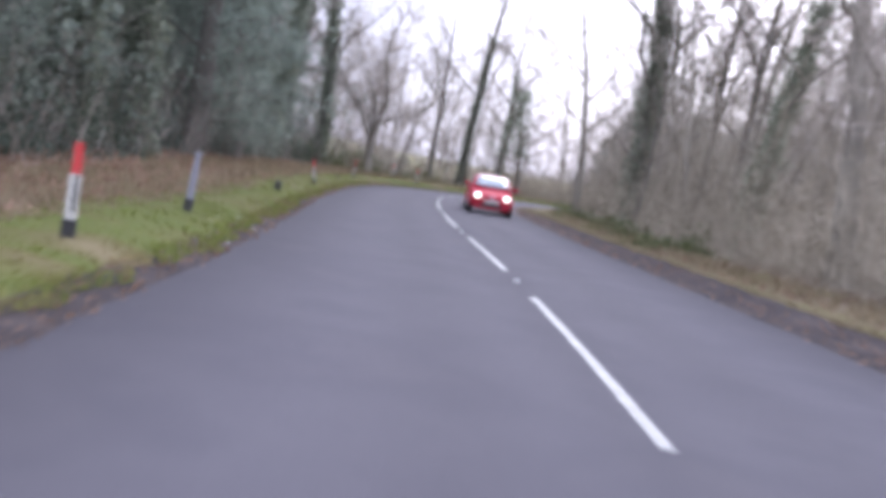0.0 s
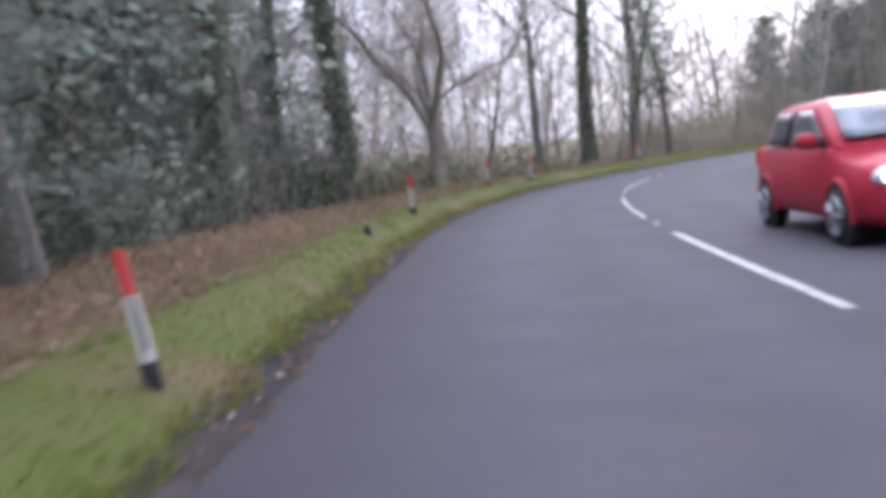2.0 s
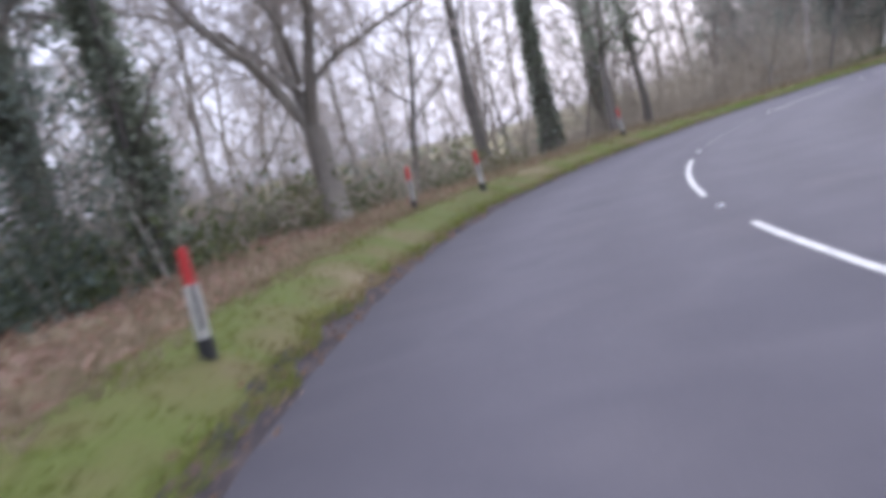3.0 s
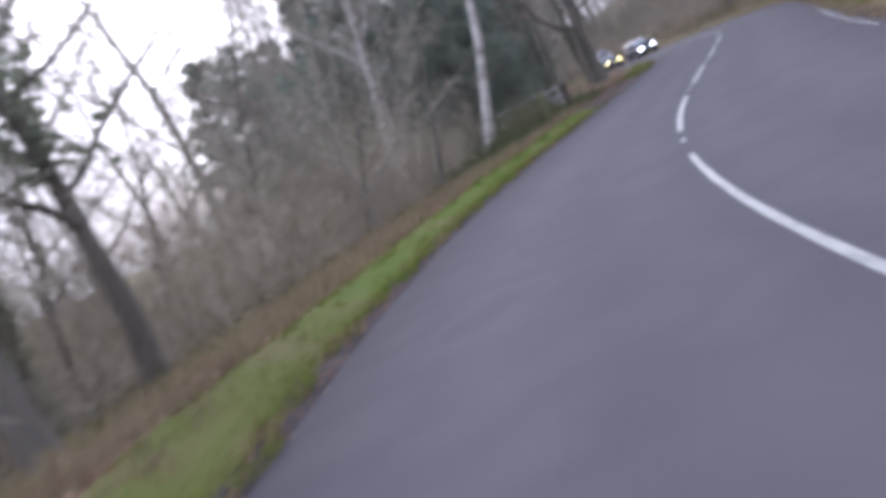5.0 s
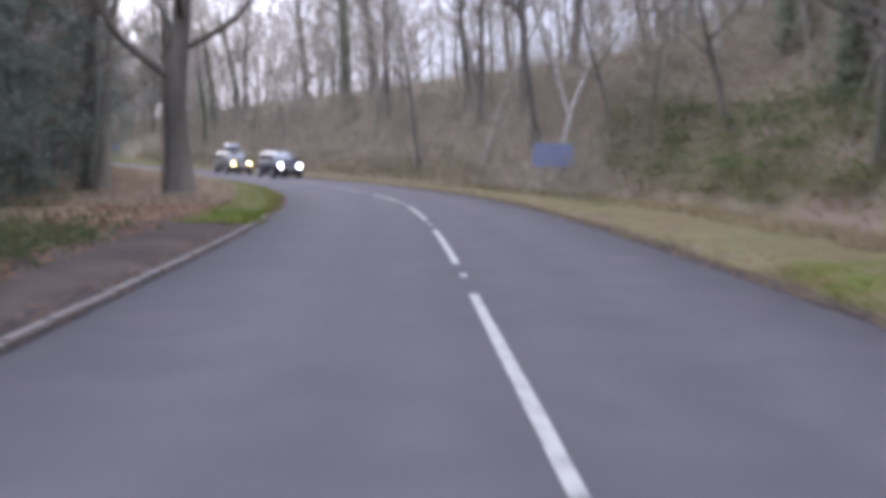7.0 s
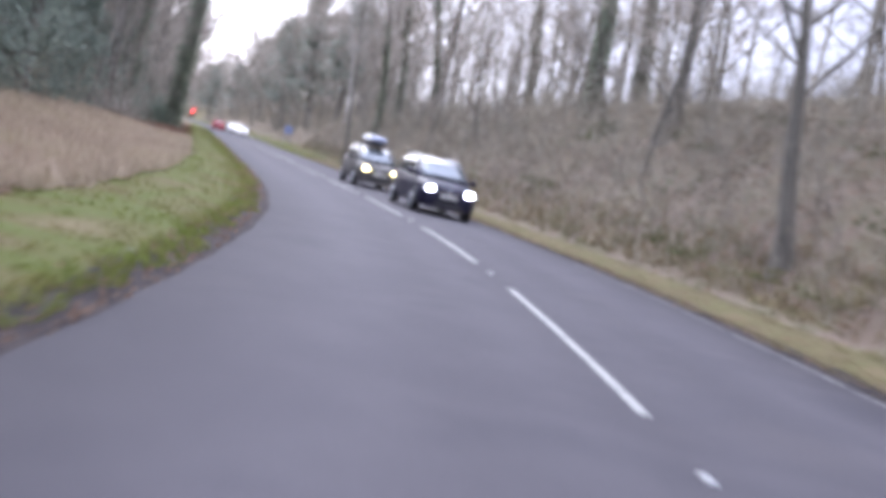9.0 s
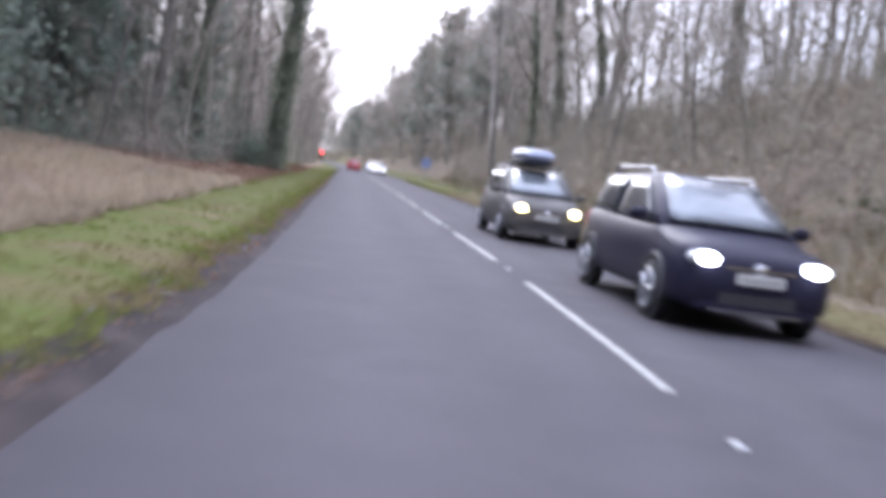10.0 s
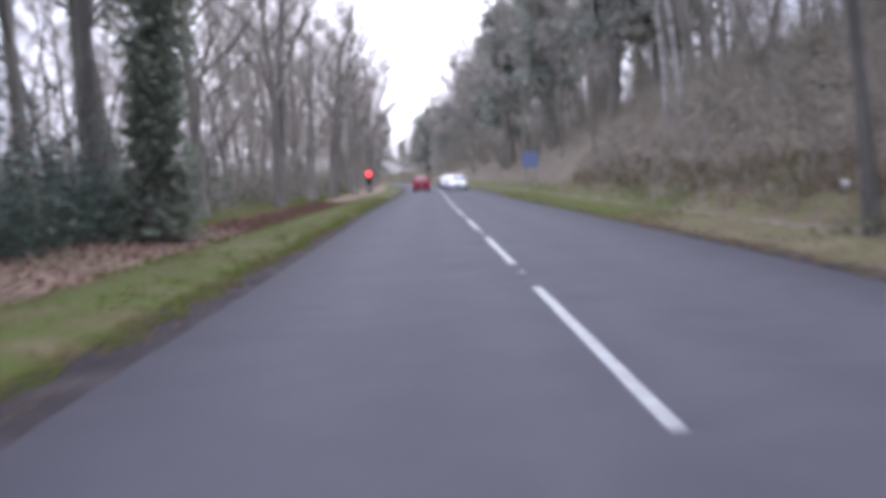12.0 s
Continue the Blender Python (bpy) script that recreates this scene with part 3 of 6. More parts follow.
def bare_tree(seed, height, radius, fork=0.45, limbs=11, spread=0.7, subs=6, twigs=5, sides=8, straight=0.03, first=0.3, fat=1.0, coarse=False):
    """A leafless tree: trunk and limbs in one mesh, the fine twigs in another."""
    r = np.random.default_rng(seed)
    wood, fine = Sticks(), Sticks()
    trunk = curve_pts((0, 0, -0.3), (0, 0, 1), height, 12, straight, r, 0.03)
    k = np.linspace(0, 1, 13)
    rad = radius * (1 - 0.86 * k) * (1 + 0.7 * np.exp(-k * 22))
    wood.tube(trunk, rad, sides, 0.05, r)
    fa, fb = [], []
    for i in range(limbs):
        t = first + (1 - first) * (i + r.uniform(0, 1)) / limbs
        base = np.array([np.interp(t, k, trunk[:, j]) for j in range(3)])
        a = i * 2.4 + r.uniform(-0.6, 0.6)
        out = spread * (1.15 - 0.6 * t)
        ln = height * r.uniform(0.26, 0.42) * (1.2 - 0.75 * t)
        limb = curve_pts(base, (math.cos(a) * out, math.sin(a) * out, r.uniform(0.35, 0.8)), ln, 6, 0.13, r, 0.05)
        r0 = np.interp(t, k, rad) * r.uniform(0.4, 0.6)
        wood.tube(limb[::2] if coarse else limb, np.linspace(r0, r0 * 0.22 + 0.006, 4 if coarse else 7), 4 if coarse else 5)
        for j in range(subs):
            u = 0.25 + 0.75 * (j + r.uniform(0, 1)) / subs
            b2 = np.array([np.interp(u, np.linspace(0, 1, 7), limb[:, q]) for q in range(3)])
            d2 = (limb[-1] - limb[0]) / ln + r.normal(0, 0.55, 3) + (0, 0, 0.15)
            l2 = ln * r.uniform(0.25, 0.5) * (1.2 - 0.5 * u)
            sub = curve_pts(b2, d2, l2, 3, 0.18, r, 0.04)
            r2 = max(0.012, r0 * 0.35 * (1.1 - u * 0.6))
            if coarse:
                fine.spikes(sub[0], sub[-1], r2 * 1.2)
            else:
                fine.many(sub[:-1], sub[1:], np.array([r2, r2 * 0.7, r2 * 0.45]), np.array([r2 * 0.7, r2 * 0.45, r2 * 0.25]), 3)
            for _ in range(twigs):
                w = r.uniform(0.15, 1)
                b3 = np.array([np.interp(w, np.linspace(0, 1, 4), sub[:, q]) for q in range(3)])
                d3 = (sub[-1] - sub[0]) / l2 + r.normal(0, 0.6, 3)
                d3 = d3 / np.linalg.norm(d3) * r.uniform(0.3, 0.9) * min(1.2, l2)
                fa.append(b3)
                fb.append(b3 + d3)
    fa, fb = np.array(fa), np.array(fb)
    mid = (fa + fb) / 2 + r.normal(0, 0.05, fa.shape)
    side = np.roll(fb - mid, 1, axis=1) * 1.3
    draw = fine.slivers if coarse else fine.spikes
    draw(fa, fb, 0.0105 * fat)
    draw(mid, mid + side, 0.0095 * fat)
    if coarse:
        draw(mid, mid - side * 0.8 + r.normal(0, 0.15, side.shape), 0.0095 * fat)
    return wood.mesh("trunk", True), fine.mesh("crown"), trunk, rad


def tree_thing(seed, bark, label, category="tree", ivy=0, ivy_top=0.7, ivy_low=0.01, ivy_out=0.16, leaf=0.085, leaf_mat=None, **kw):
    ob = new("tree")
    a, b, trunk, rad = bare_tree(seed, **kw)
    part("trunk", a, bark, ob)
    part("crown", b, TWIG, ob)
    if ivy:
        r = np.random.default_rng(seed + 900)
        t = r.uniform(ivy_low, ivy_top, ivy) ** 0.9
        c = np.stack([np.interp(t, np.linspace(0, 1, 13), trunk[:, j]) for j in range(3)], -1)
        ang = r.uniform(0, 6.283, ivy)
        lump = 1 + 0.5 * np.sin(t * 31 + ang * 2) + 0.3 * np.sin(t * 67 - ang * 3)
        d = np.interp(t, np.linspace(0, 1, 13), rad) + np.abs(r.normal(ivy_out, ivy_out * 0.75, ivy)) * lump
        c += np.stack([np.cos(ang) * d, np.sin(ang) * d, r.normal(0, 0.1, ivy)], -1)
        part("ivy", leaves(c, leaf, r, "ivy"), leaf_mat or IVY, ob, "dense dark green ivy leaves")
    return tagged(ob, label, category)


def evergreen_thing(seed, height, width, label, n=5200, leaf=0.09, low=0.03, material_=None):
    """A dark evergreen: trunk, boughs and clumps of small leaves with gaps between them."""
    r = np.random.default_rng(seed)
    ob = new("evergreen_tree")
    wood = Sticks()
    trunk = curve_pts((0, 0, -0.3), (0, 0, 1), height * 0.95, 8, 0.03, r, 0.03)
    wood.tube(trunk, np.linspace(0.19, 0.03, 9) * height / 8, 7)
    cl = []
    for i in range(46):
        t = low + (0.97 - low) * (i + r.uniform(0, 1)) / 46
        a = i * 2.4 + r.uniform(-0.5, 0.5)
        base = np.array([np.interp(t, np.linspace(0, 1, 9), trunk[:, j]) for j in range(3)])
        ln = width * (1.05 - t) ** 0.6 * (0.55 + 0.45 * min(1, t * 6)) * r.uniform(0.6, 1.15)
        bough = curve_pts(base, (math.cos(a), math.sin(a), r.uniform(-0.05, 0.45)), ln, 4, 0.12, r)
        wood.tube(bough, np.linspace(0.035, 0.008, 5), 4)
        m = int(n / 46)
        w = r.uniform(0.2, 1.0, m) ** 0.7
        c = np.stack([np.interp(w, np.linspace(0, 1, 5), bough[:, j]) for j in range(3)], -1)
        blob = r.normal(0, 1, (m, 3)) * (0.10 + 0.17 * ln * (0.5 + 0.5 * r.random(m)))[:, None]
        blob[:, 2] *= 0.6
        cl.append(c + blob)
    part("trunk", wood.mesh("trunk", True), DARKERBARK, ob)
    part("crown", leaves(np.concatenate(cl), leaf, r, "crown"), material_ or EVERGREEN, ob)
    return tagged(ob, label, "tree")


def stand(ob, s, o, scale=1.0, turn=0.0, lean=0.0, toward=0.0, first=False, tall=1.0, sink=0.0):
    """Sets a thing, or a copy of it, on the ground; lean in degrees to the road's right, toward: along the road."""
    h = float(heading(s))
    m = Matrix.Translation(place(s, o, sink)) @ Matrix.Rotation(h, 4, "Z") @ Matrix.Rotation(radians(lean), 4, "Y") @ Matrix.Rotation(radians(-toward), 4, "X") @ Matrix.Rotation(turn - h, 4, "Z") @ Matrix.Diagonal((scale, scale, scale * tall, 1))
    if first:
        ob.matrix_basis = m
        return ob
    return copy_thing(ob, m)


OAKS = [tree_thing(11, BARK, "tall bare grey-barked tree with spreading limbs", height=15, radius=0.24, limbs=14, subs=7, twigs=8, straight=0.05, spread=0.8),
        tree_thing(12, DARKERBARK, "tall bare dark-barked tree with spreading limbs", height=17, radius=0.26, limbs=15, subs=7, twigs=8, straight=0.045, spread=0.75),
        tree_thing(13, DARKERBARK, "slender bare dark crooked woodland tree", height=13, radius=0.14, limbs=13, subs=6, twigs=5, spread=0.85, first=0.2, straight=0.06),
        tree_thing(14, BARK, "slender bare crooked woodland tree", height=11, radius=0.11, limbs=12, subs=6, twigs=5, spread=0.9, first=0.14, straight=0.08),
        tree_thing(15, BARK, "thin bare young tree", height=8, radius=0.06, limbs=10, subs=5, twigs=4, spread=0.8, first=0.1, straight=0.09)]
IVIED = [tree_thing(21, DARKERBARK, "bare tree with its trunk wrapped in dark green ivy", height=15, radius=0.25, limbs=11, ivy=8000, leaf=0.055, ivy_top=0.72, straight=0.04, spread=0.8),
         tree_thing(22, DARKERBARK, "bare tree with its trunk wrapped in dark green ivy", height=16, radius=0.2, limbs=11, ivy=5600, leaf=0.055, ivy_top=0.55, straight=0.05, spread=0.8)]
DARKBARK = [tree_thing(25, DARKERBARK, "tall straight tree with thin ivy clinging to its trunk", height=17, radius=0.24, limbs=15, subs=7, twigs=8, ivy=4200, leaf=0.055, ivy_top=0.6, ivy_out=0.05, straight=0.03, spread=0.8, first=0.3)]
CROWNIVY = [tree_thing(24, DARKERBARK, "crooked bare tree with ivy hanging in its crown", height=11, radius=0.19, limbs=11, ivy=700, ivy_low=0.3, ivy_top=0.85, ivy_out=0.45, straight=0.09, spread=0.95, first=0.2)]
BIRCHES = [tree_thing(31, BIRCH, "pale-barked slender birch, leafless", height=13, radius=0.11, limbs=10, spread=0.45, first=0.35, straight=0.045)]
DARK = [evergreen_thing(41, 9, 2.6, "dark evergreen holly tree at the wood's edge", 10000, 0.038), evergreen_thing(42, 12, 3.0, "tall dark evergreen tree in the wood", 12000, 0.04, 0.08)]
LITE = [tree_thing(51, BARK, "slender bare woodland tree", height=14, radius=0.13, limbs=11, subs=5, twigs=8, sides=5, spread=0.9, first=0.2, straight=0.06, fat=1.25, coarse=True),
        tree_thing(52, BARK, "slender bare woodland tree", height=11, radius=0.09, limbs=11, subs=5, twigs=8, sides=5, spread=0.95, first=0.08, straight=0.08, fat=1.25, coarse=True)]
FAR = [tree_thing(53, BARK, "slender bare woodland tree", height=14, radius=0.14, limbs=10, subs=4, twigs=7, sides=4, spread=0.95, first=0.1, straight=0.05, fat=2.6, coarse=True)]


def limb_tree():
    """A stout roadside tree with one heavy limb low down over the drive."""
    ob = tree_thing(61, DARKERBARK, "stout bare roadside tree with a low heavy limb", height=15, radius=0.4, limbs=22, subs=8, twigs=11, first=0.3, spread=1.0)
    st, r = Sticks(), np.random.default_rng(61)
    p = curve_pts((0, 0, 3.6), (-1, 0.1, 0.55), 4.6, 7, 0.1, r, 0.03)
    st.tube(p, np.linspace(0.17, 0.05, 8), 6)
    for k in range(2, 8):
        for _ in range(3):
            q = p[k] + r.normal(0, 0.7, 3) + (-0.3, 0, 0.7)
            st.spikes(p[k], q, 0.03)
            st.spikes((p[k] + q) / 2, q + r.normal(0, 0.5, 3), 0.015)
    part("low_limb", st.mesh("low_limb", True), DARKERBARK, ob)
    return ob


def forked_tree():
    """A spreading tree that forks low into two long limbs."""
    ob = new("forked_tree")
    st, fine, r = Sticks(), Sticks(), np.random.default_rng(67)
    st.tube(curve_pts((0, 0, -0.3), (-0.04, 0, 1), 2.5, 5, 0.03, r), [0.42, 0.31, 0.28, 0.26, 0.27, 0.27], 9, 0.04, r)
    heads = [((-0.45, 0.1, 1), 7.5, 0.14), ((0.5, -0.2, 1), 8.5, 0.16), ((0.05, 0.4, 1), 8.0, 0.12), ((0.95, 0.1, 0.8), 7.0, 0.08), ((-0.85, 0.2, 0.8), 6.0, 0.075), ((0.2, -0.5, 0.9), 6.5, 0.08), ((-0.2, 0.3, 1), 7.5, 0.09)]
    for n, (d, ln, rad) in enumerate(heads):
        p = curve_pts((-0.1, 0, 1.9 + 0.25 * n), d, ln, 10, 0.17, r, 0.01)
        st.tube(p, np.linspace(rad, 0.02, 11), 6)
        for k in range(2, 11):
            for _ in range(7):
                q = curve_pts(p[k], (p[k] - p[k - 1]) / 0.8 + r.normal(0, 0.8, 3) + (0, 0, 0.1), r.uniform(0.8, 2.8), 3, 0.25, r)
                fine.many(q[:-1], q[1:], 0.022, 0.012, 3)
                for _ in range(8):
                    w = q[r.integers(0, 4)]
                    fine.spikes(w, w + r.normal(0, 0.5, 3) + (0, 0, 0.1), 0.01)
    part("trunk", st.mesh("trunk", True), BARK, ob)
    part("crown", fine.mesh("crown"), TWIG, ob)
    return tagged(ob, "spreading bare tree forked low into two long limbs", "tree")


DUSK = [evergreen_thing(44, 11, 3.0, "tall dark evergreen tree in the wood", 1900, 0.15, 0.05)]
MID = [evergreen_thing(46, 11, 3.0, "dark evergreen tree in the wood", 5000, 0.06, 0.04)]
PINES = [evergreen_thing(45, 13, 3.2, "tall grey-green pine on the bank", 900, 0.24, 0.25, PINE)]
BIGLIMB, FORKED = limb_tree(), forked_tree()
used = set()


def plant(kind, s, o, group="", **kw):
    """The first of a kind takes the model itself, the rest are copies."""
    f = kind.name not in used
    used.add(kind.name)
    ob = stand(kind, s, o, first=f, **kw)
    if group:
        tagged(ob, group=group)
    return ob


# ---- trees that stand out ----
plant(DARKBARK[0], 62.5, -7.5, scale=1.1, lean=3, turn=1.0)
plant(CROWNIVY[0], 66.2, -7.2, scale=0.95, lean=5, turn=2.0)
plant(DARKBARK[0], 69.5, -10.2, scale=0.9, lean=4, turn=2.4)
plant(CROWNIVY[0], 69.8, -8.2, scale=1.05, lean=6, turn=4.2)
plant(IVIED[1], 48.2, -9.2, scale=1.05, turn=2.1)
plant(IVIED[1], 40.6, -9.0, scale=0.95, turn=4.1)
plant(IVIED[0], 34.4, 8.3, scale=1.1, turn=1.1)
plant(OAKS[0], 45.5, 6.6, scale=0.95, turn=0.7)
plant(OAKS[1], 38.0, 9.2, scale=1.0, turn=2.7)
plant(BIGLIMB, 116.3, -6.9, turn=float(heading(116)) + 0.2, scale=1.0)
plant(OAKS[0], 121.5, -7.6, scale=1.0, turn=1.9)
plant(OAKS[0], 118.8, -9.6, scale=0.95, turn=4.3)
plant(BIRCHES[0], 92.0, -8.8, scale=2.0, lean=20, toward=14, turn=0.5, tall=0.75)
plant(BIRCHES[0], 85.8, -10.0, scale=0.6, lean=14, turn=1.5)
plant(BIRCHES[0], 86.6, -10.3, scale=0.5, lean=2, turn=4.5)
plant(OAKS[2], 85.2, -8.6, scale=0.6, lean=12, turn=0.9)
plant(OAKS[2], 79.9, -8.9, scale=0.65, lean=10, turn=0.2)
plant(FORKED, 52.0, -7.7, turn=float(heading(52)))
for s, o, sc, tu in ((113, -12.6, 1.05, 0.5), (109.5, -14.5, 1.1, 2.2), (119.5, -10.2, 0.95, 3.6), (124.5, -11.0, 1.0, 5.1), (126.5, 8.2, 0.8, 0.8), (131, 9.6, 0.9, 2.9), (134.5, 8.8, 0.8, 4.4), (139, 10.4, 0.9, 1.7)):
    plant(OAKS[1], s, o, scale=sc, turn=tu, lean=-4 if o > 0 else 0)
for s, o, sc, tu in ((100.5, -11.5, 1.0, 0), (104.5, -12.0, 1.3, 1), (109, -13.5, 1.5, 2), (97, -13.5, 1.2, 3), (107, -10.8, 1.05, 5), (112, -12.0, 1.25, 0.5), (116, -14, 1.45, 2.5), (103, -9.8, 0.6, 1.5), (91, -13.0, 1.0, 2.2), (87, -14.0, 1.0, 4.4)):
    plant(DARK[0], s, o, "dark evergreens", scale=sc, turn=tu)
# on the bank above the second bend
plant(IVIED[1], 115, 12.6, scale=1.25, turn=0.4, lean=-3)
for s, o, sc, tu, ln in ((108.4, 10.6, 1.1, 0.7, -6), (99.5, 12.2, 1.2, 2.3, -4), (94.6, 10.4, 1.0, 4.3, -3), (104.0, 14.5, 1.15, 5.3, -5)):
    plant(IVIED[1], s, o, scale=sc, turn=tu, lean=ln)
plant(OAKS[2], 112.6, 13.9, scale=1.3, turn=1.4, lean=-5)
for s, o, sc, tu, ln in ((104.5, 8.9, 1.35, 0.2, -6), (101.4, 9.0, 1.1, 1.9, -4), (113.7, 9.9, 1.3, 2.7, -5), (96.7, 9.0, 1.2, 4.1, -7), (106.6, 9.6, 0.9, 5.0, 3), (92.0, 9.4, 1.1, 0.9, -3)):
    plant(OAKS[2], s, o, scale=sc, turn=tu, lean=ln)
plant(OAKS[2], 121.0, 9.2, scale=1.2, turn=2.4, lean=-6)
plant(BIRCHES[0], 122.6, 7.4, scale=0.5, turn=3.4, lean=12, tall=1.4)
plant(BIRCHES[0], 124.5, 9.0, scale=0.45, turn=5.4, lean=-16, tall=1.5)
plant(BIRCHES[0], 118.2, 12.0, scale=0.5, turn=1.4, lean=-12, tall=1.4)
plant(BIRCHES[0], 129.2, 6.6, scale=0.27, turn=2.2, lean=16, tall=2.1)
plant(BIRCHES[0], 129.6, 6.8, scale=0.16, turn=4.2, lean=24, toward=-6, tall=1.2)
plant(OAKS[1], 136.5, 6.2, scale=0.65, turn=0.3, lean=-5)
# along the straight
plant(tree_thing(16, DARKERBARK, "tall straight dark tree trunk, bare far up", height=17, radius=0.115, limbs=9, subs=5, twigs=5, first=0.5, straight=0.015), 188.9, 5.3, turn=0.1, lean=-3)
plant(BIRCHES[0], 210.6, 8.6, scale=0.55, turn=0.8, lean=-4, tall=1.6)
plant(BIRCHES[0], 212.2, 8.5, scale=0.55, turn=2.8, lean=-7, tall=1.6)
plant(IVIED[0], 196.4, -7.3, scale=1.25, turn=0.2, lean=1)
plant(OAKS[1], 198.1, -9.2, scale=1.0, turn=1.2, lean=4)
plant(OAKS[0], 193.9, -9.0, scale=0.8, turn=2.2)
for s, o, sc, tu in ((180.5, -9.6, 0.9, 0.3), (184.8, -11.2, 1.0, 2.0), (201.5, -10.4, 0.9, 5.0)):
    plant(DARKBARK[0], s, o, scale=sc, turn=tu)
plant(OAKS[2], 214.5, -9.3, scale=1.2, turn=3.2, lean=3)
plant(OAKS[1], 224.8, -9.0, scale=1.1, turn=4.2)
plant(OAKS[0], 232, -8.2, scale=1.0, turn=5.2)

for s, o, sc, tu in ((206, -8.6, 1.0, 0.4), (219, -8.0, 1.05, 1.7), (239, -7.8, 1.1, 3.1), (247, -8.4, 1.15, 4.6), (256, -7.6, 1.15, 0.2), (266, -8.2, 1.2, 2.4), (278, -7.6, 1.2, 5.5), (292, -7.9, 1.25, 3.8)):
    plant(OAKS[0], s, o, scale=sc, turn=tu, lean=3)

tr = np.random.default_rng(77)


def scatter(s0, s1, o0, o1, n, gap):
    got, tries = [], 0
    while len(got) < n and tries < n * 30:
        tries += 1
        s, o = tr.uniform(s0, s1), tr.uniform(o0, o1)
        if all((s - a) ** 2 + (o - b) ** 2 > gap * gap for a, b in got):
            got.append((s, o))
    return got


def pick(kinds, weights):
    return kinds[tr.choice(len(kinds), p=np.array(weights) / sum(weights))]


def wood_band(s0, s1, o0, o1, n, kinds, weights, lean=0.0, smin=0.75, smax=1.25, gap=1.3):
    """Trees scattered in a stretch beside the road, none too close together."""
    for s, o in scatter(s0, s1, o0, o1, n, gap):
        plant(pick(kinds, weights), s, o, "roadside trees", scale=tr.uniform(smin, smax), turn=tr.uniform(0, 6.28), lean=lean + tr.normal(0, 3), toward=tr.normal(0, 3))


def deep_wood(name, bands, label, grow=1.0):
    """Woods behind the front trees, too many to count: one mesh each of wood and of leaves."""
    batches = {}
    for s0, s1, o0, o1, n, kinds, weights, lean in bands:
        for s, o in scatter(s0, s1, o0, o1, n, 1.2):
            kd = pick(kinds, weights)
            sc = tr.uniform(0.75, 1.2) * grow
            m = Matrix.Translation(place(s, o)) @ Matrix.Rotation(float(heading(s)), 4, "Z") @ Matrix.Rotation(radians(lean + tr.normal(0, 3)), 4, "Y") @ Matrix.Rotation(tr.uniform(0, 6.28), 4, "Z") @ Matrix.Diagonal((sc, sc, sc, 1))
            for ch in kd.children:
                batches.setdefault(ch.data.materials[0].name, []).append((ch.data, np.array(m)))
    for mat_name, items in batches.items():
        vs, fs, n0 = [], [], 0
        for me, m in items:
            key = me.name
            if key not in CACHE:
                v = np.empty(len(me.vertices) * 3, np.float32)
                me.vertices.foreach_get("co", v)
                f = np.empty(len(me.loops), np.int32)
                me.loops.foreach_get("vertex_index", f)
                CACHE[key] = (v.reshape(-1, 3), f.reshape(-1, 3))
            v, f = CACHE[key]
            vs.append(v @ m[:3, :3].T + m[:3, 3])
            fs.append(f + n0)
            n0 += len(v)
        tagged(part(name, fast(name, np.concatenate(vs), np.concatenate(fs)), bpy.data.materials[mat_name]), label, "woodland", kind="stuff")


CACHE = {}
plant(LITE[0], 100, -20, "roadside trees")
plant(LITE[1], 106, -19, "roadside trees")
plant(DUSK[0], 112, -21, "roadside trees")
for s, o, sc in ((14, -12.5, 1.0), (33, -12.4, 1.1), (37, -14.2, 1.2), (41, -12.8, 1.0), (44.5, -15.0, 1.2), (30, -15.5, 1.2), (47, -13.2, 0.8), (43, -11.4, 0.9), (46.4, -11.8, 1.05), (50.5, -13.6, 1.1)):
    plant(MID[0], s, o, "roadside trees", scale=sc, turn=s)
for s, o, sc in ((131, -13.0, 1.1), (136.5, -14.4, 1.3), (141, -12.9, 1.0), (146, -14.0, 1.25), (151, -12.8, 1.0), (155.5, -14.2, 1.2), (160, -12.9, 0.95), (165, -14.0, 1.2), (170, -13.2, 1.0), (175, -14.5, 1.2)):
    plant(MID[0], s, o, "roadside trees", scale=sc, turn=s)
plant(FAR[0], 109, -23, "roadside trees")
plant(PINES[0], 228, 12, "roadside trees")
# the wood on the left before the bend
wood_band(4, 36, -12, -8.2, 17, DARK + OAKS + IVIED, [7, 7, 0, 0, 1.5, 0, 0, 2, 2])
wood_band(36, 50, -13, -8.6, 7, OAKS + DARKBARK, [0, 0, 3, 3, 2, 3])
# inside the right-hand bend
wood_band(12, 70, 7.5, 11.5, 26, OAKS + IVIED, [1, 1, 4, 5, 6, 0.3, 0.3])
# thin belt outside the bend
wood_band(54, 83, -13, -7.8, 14, OAKS + IVIED, [0, 0.7, 4, 1, 6, 0.5, 1], lean=8)
wood_band(74, 91, -16, -11, 13, OAKS, [0, 0, 5, 0, 4], lean=8)
# the bank on the right
wood_band(74, 128, 9, 22, 26, OAKS + BIRCHES + IVIED, [1, 1, 6, 5, 4, 0, 0.2, 0.4], lean=-4)
wood_band(125, 215, 7, 20, 46, OAKS + DARKBARK, [1, 2, 8, 5, 3, 3], lean=-5)
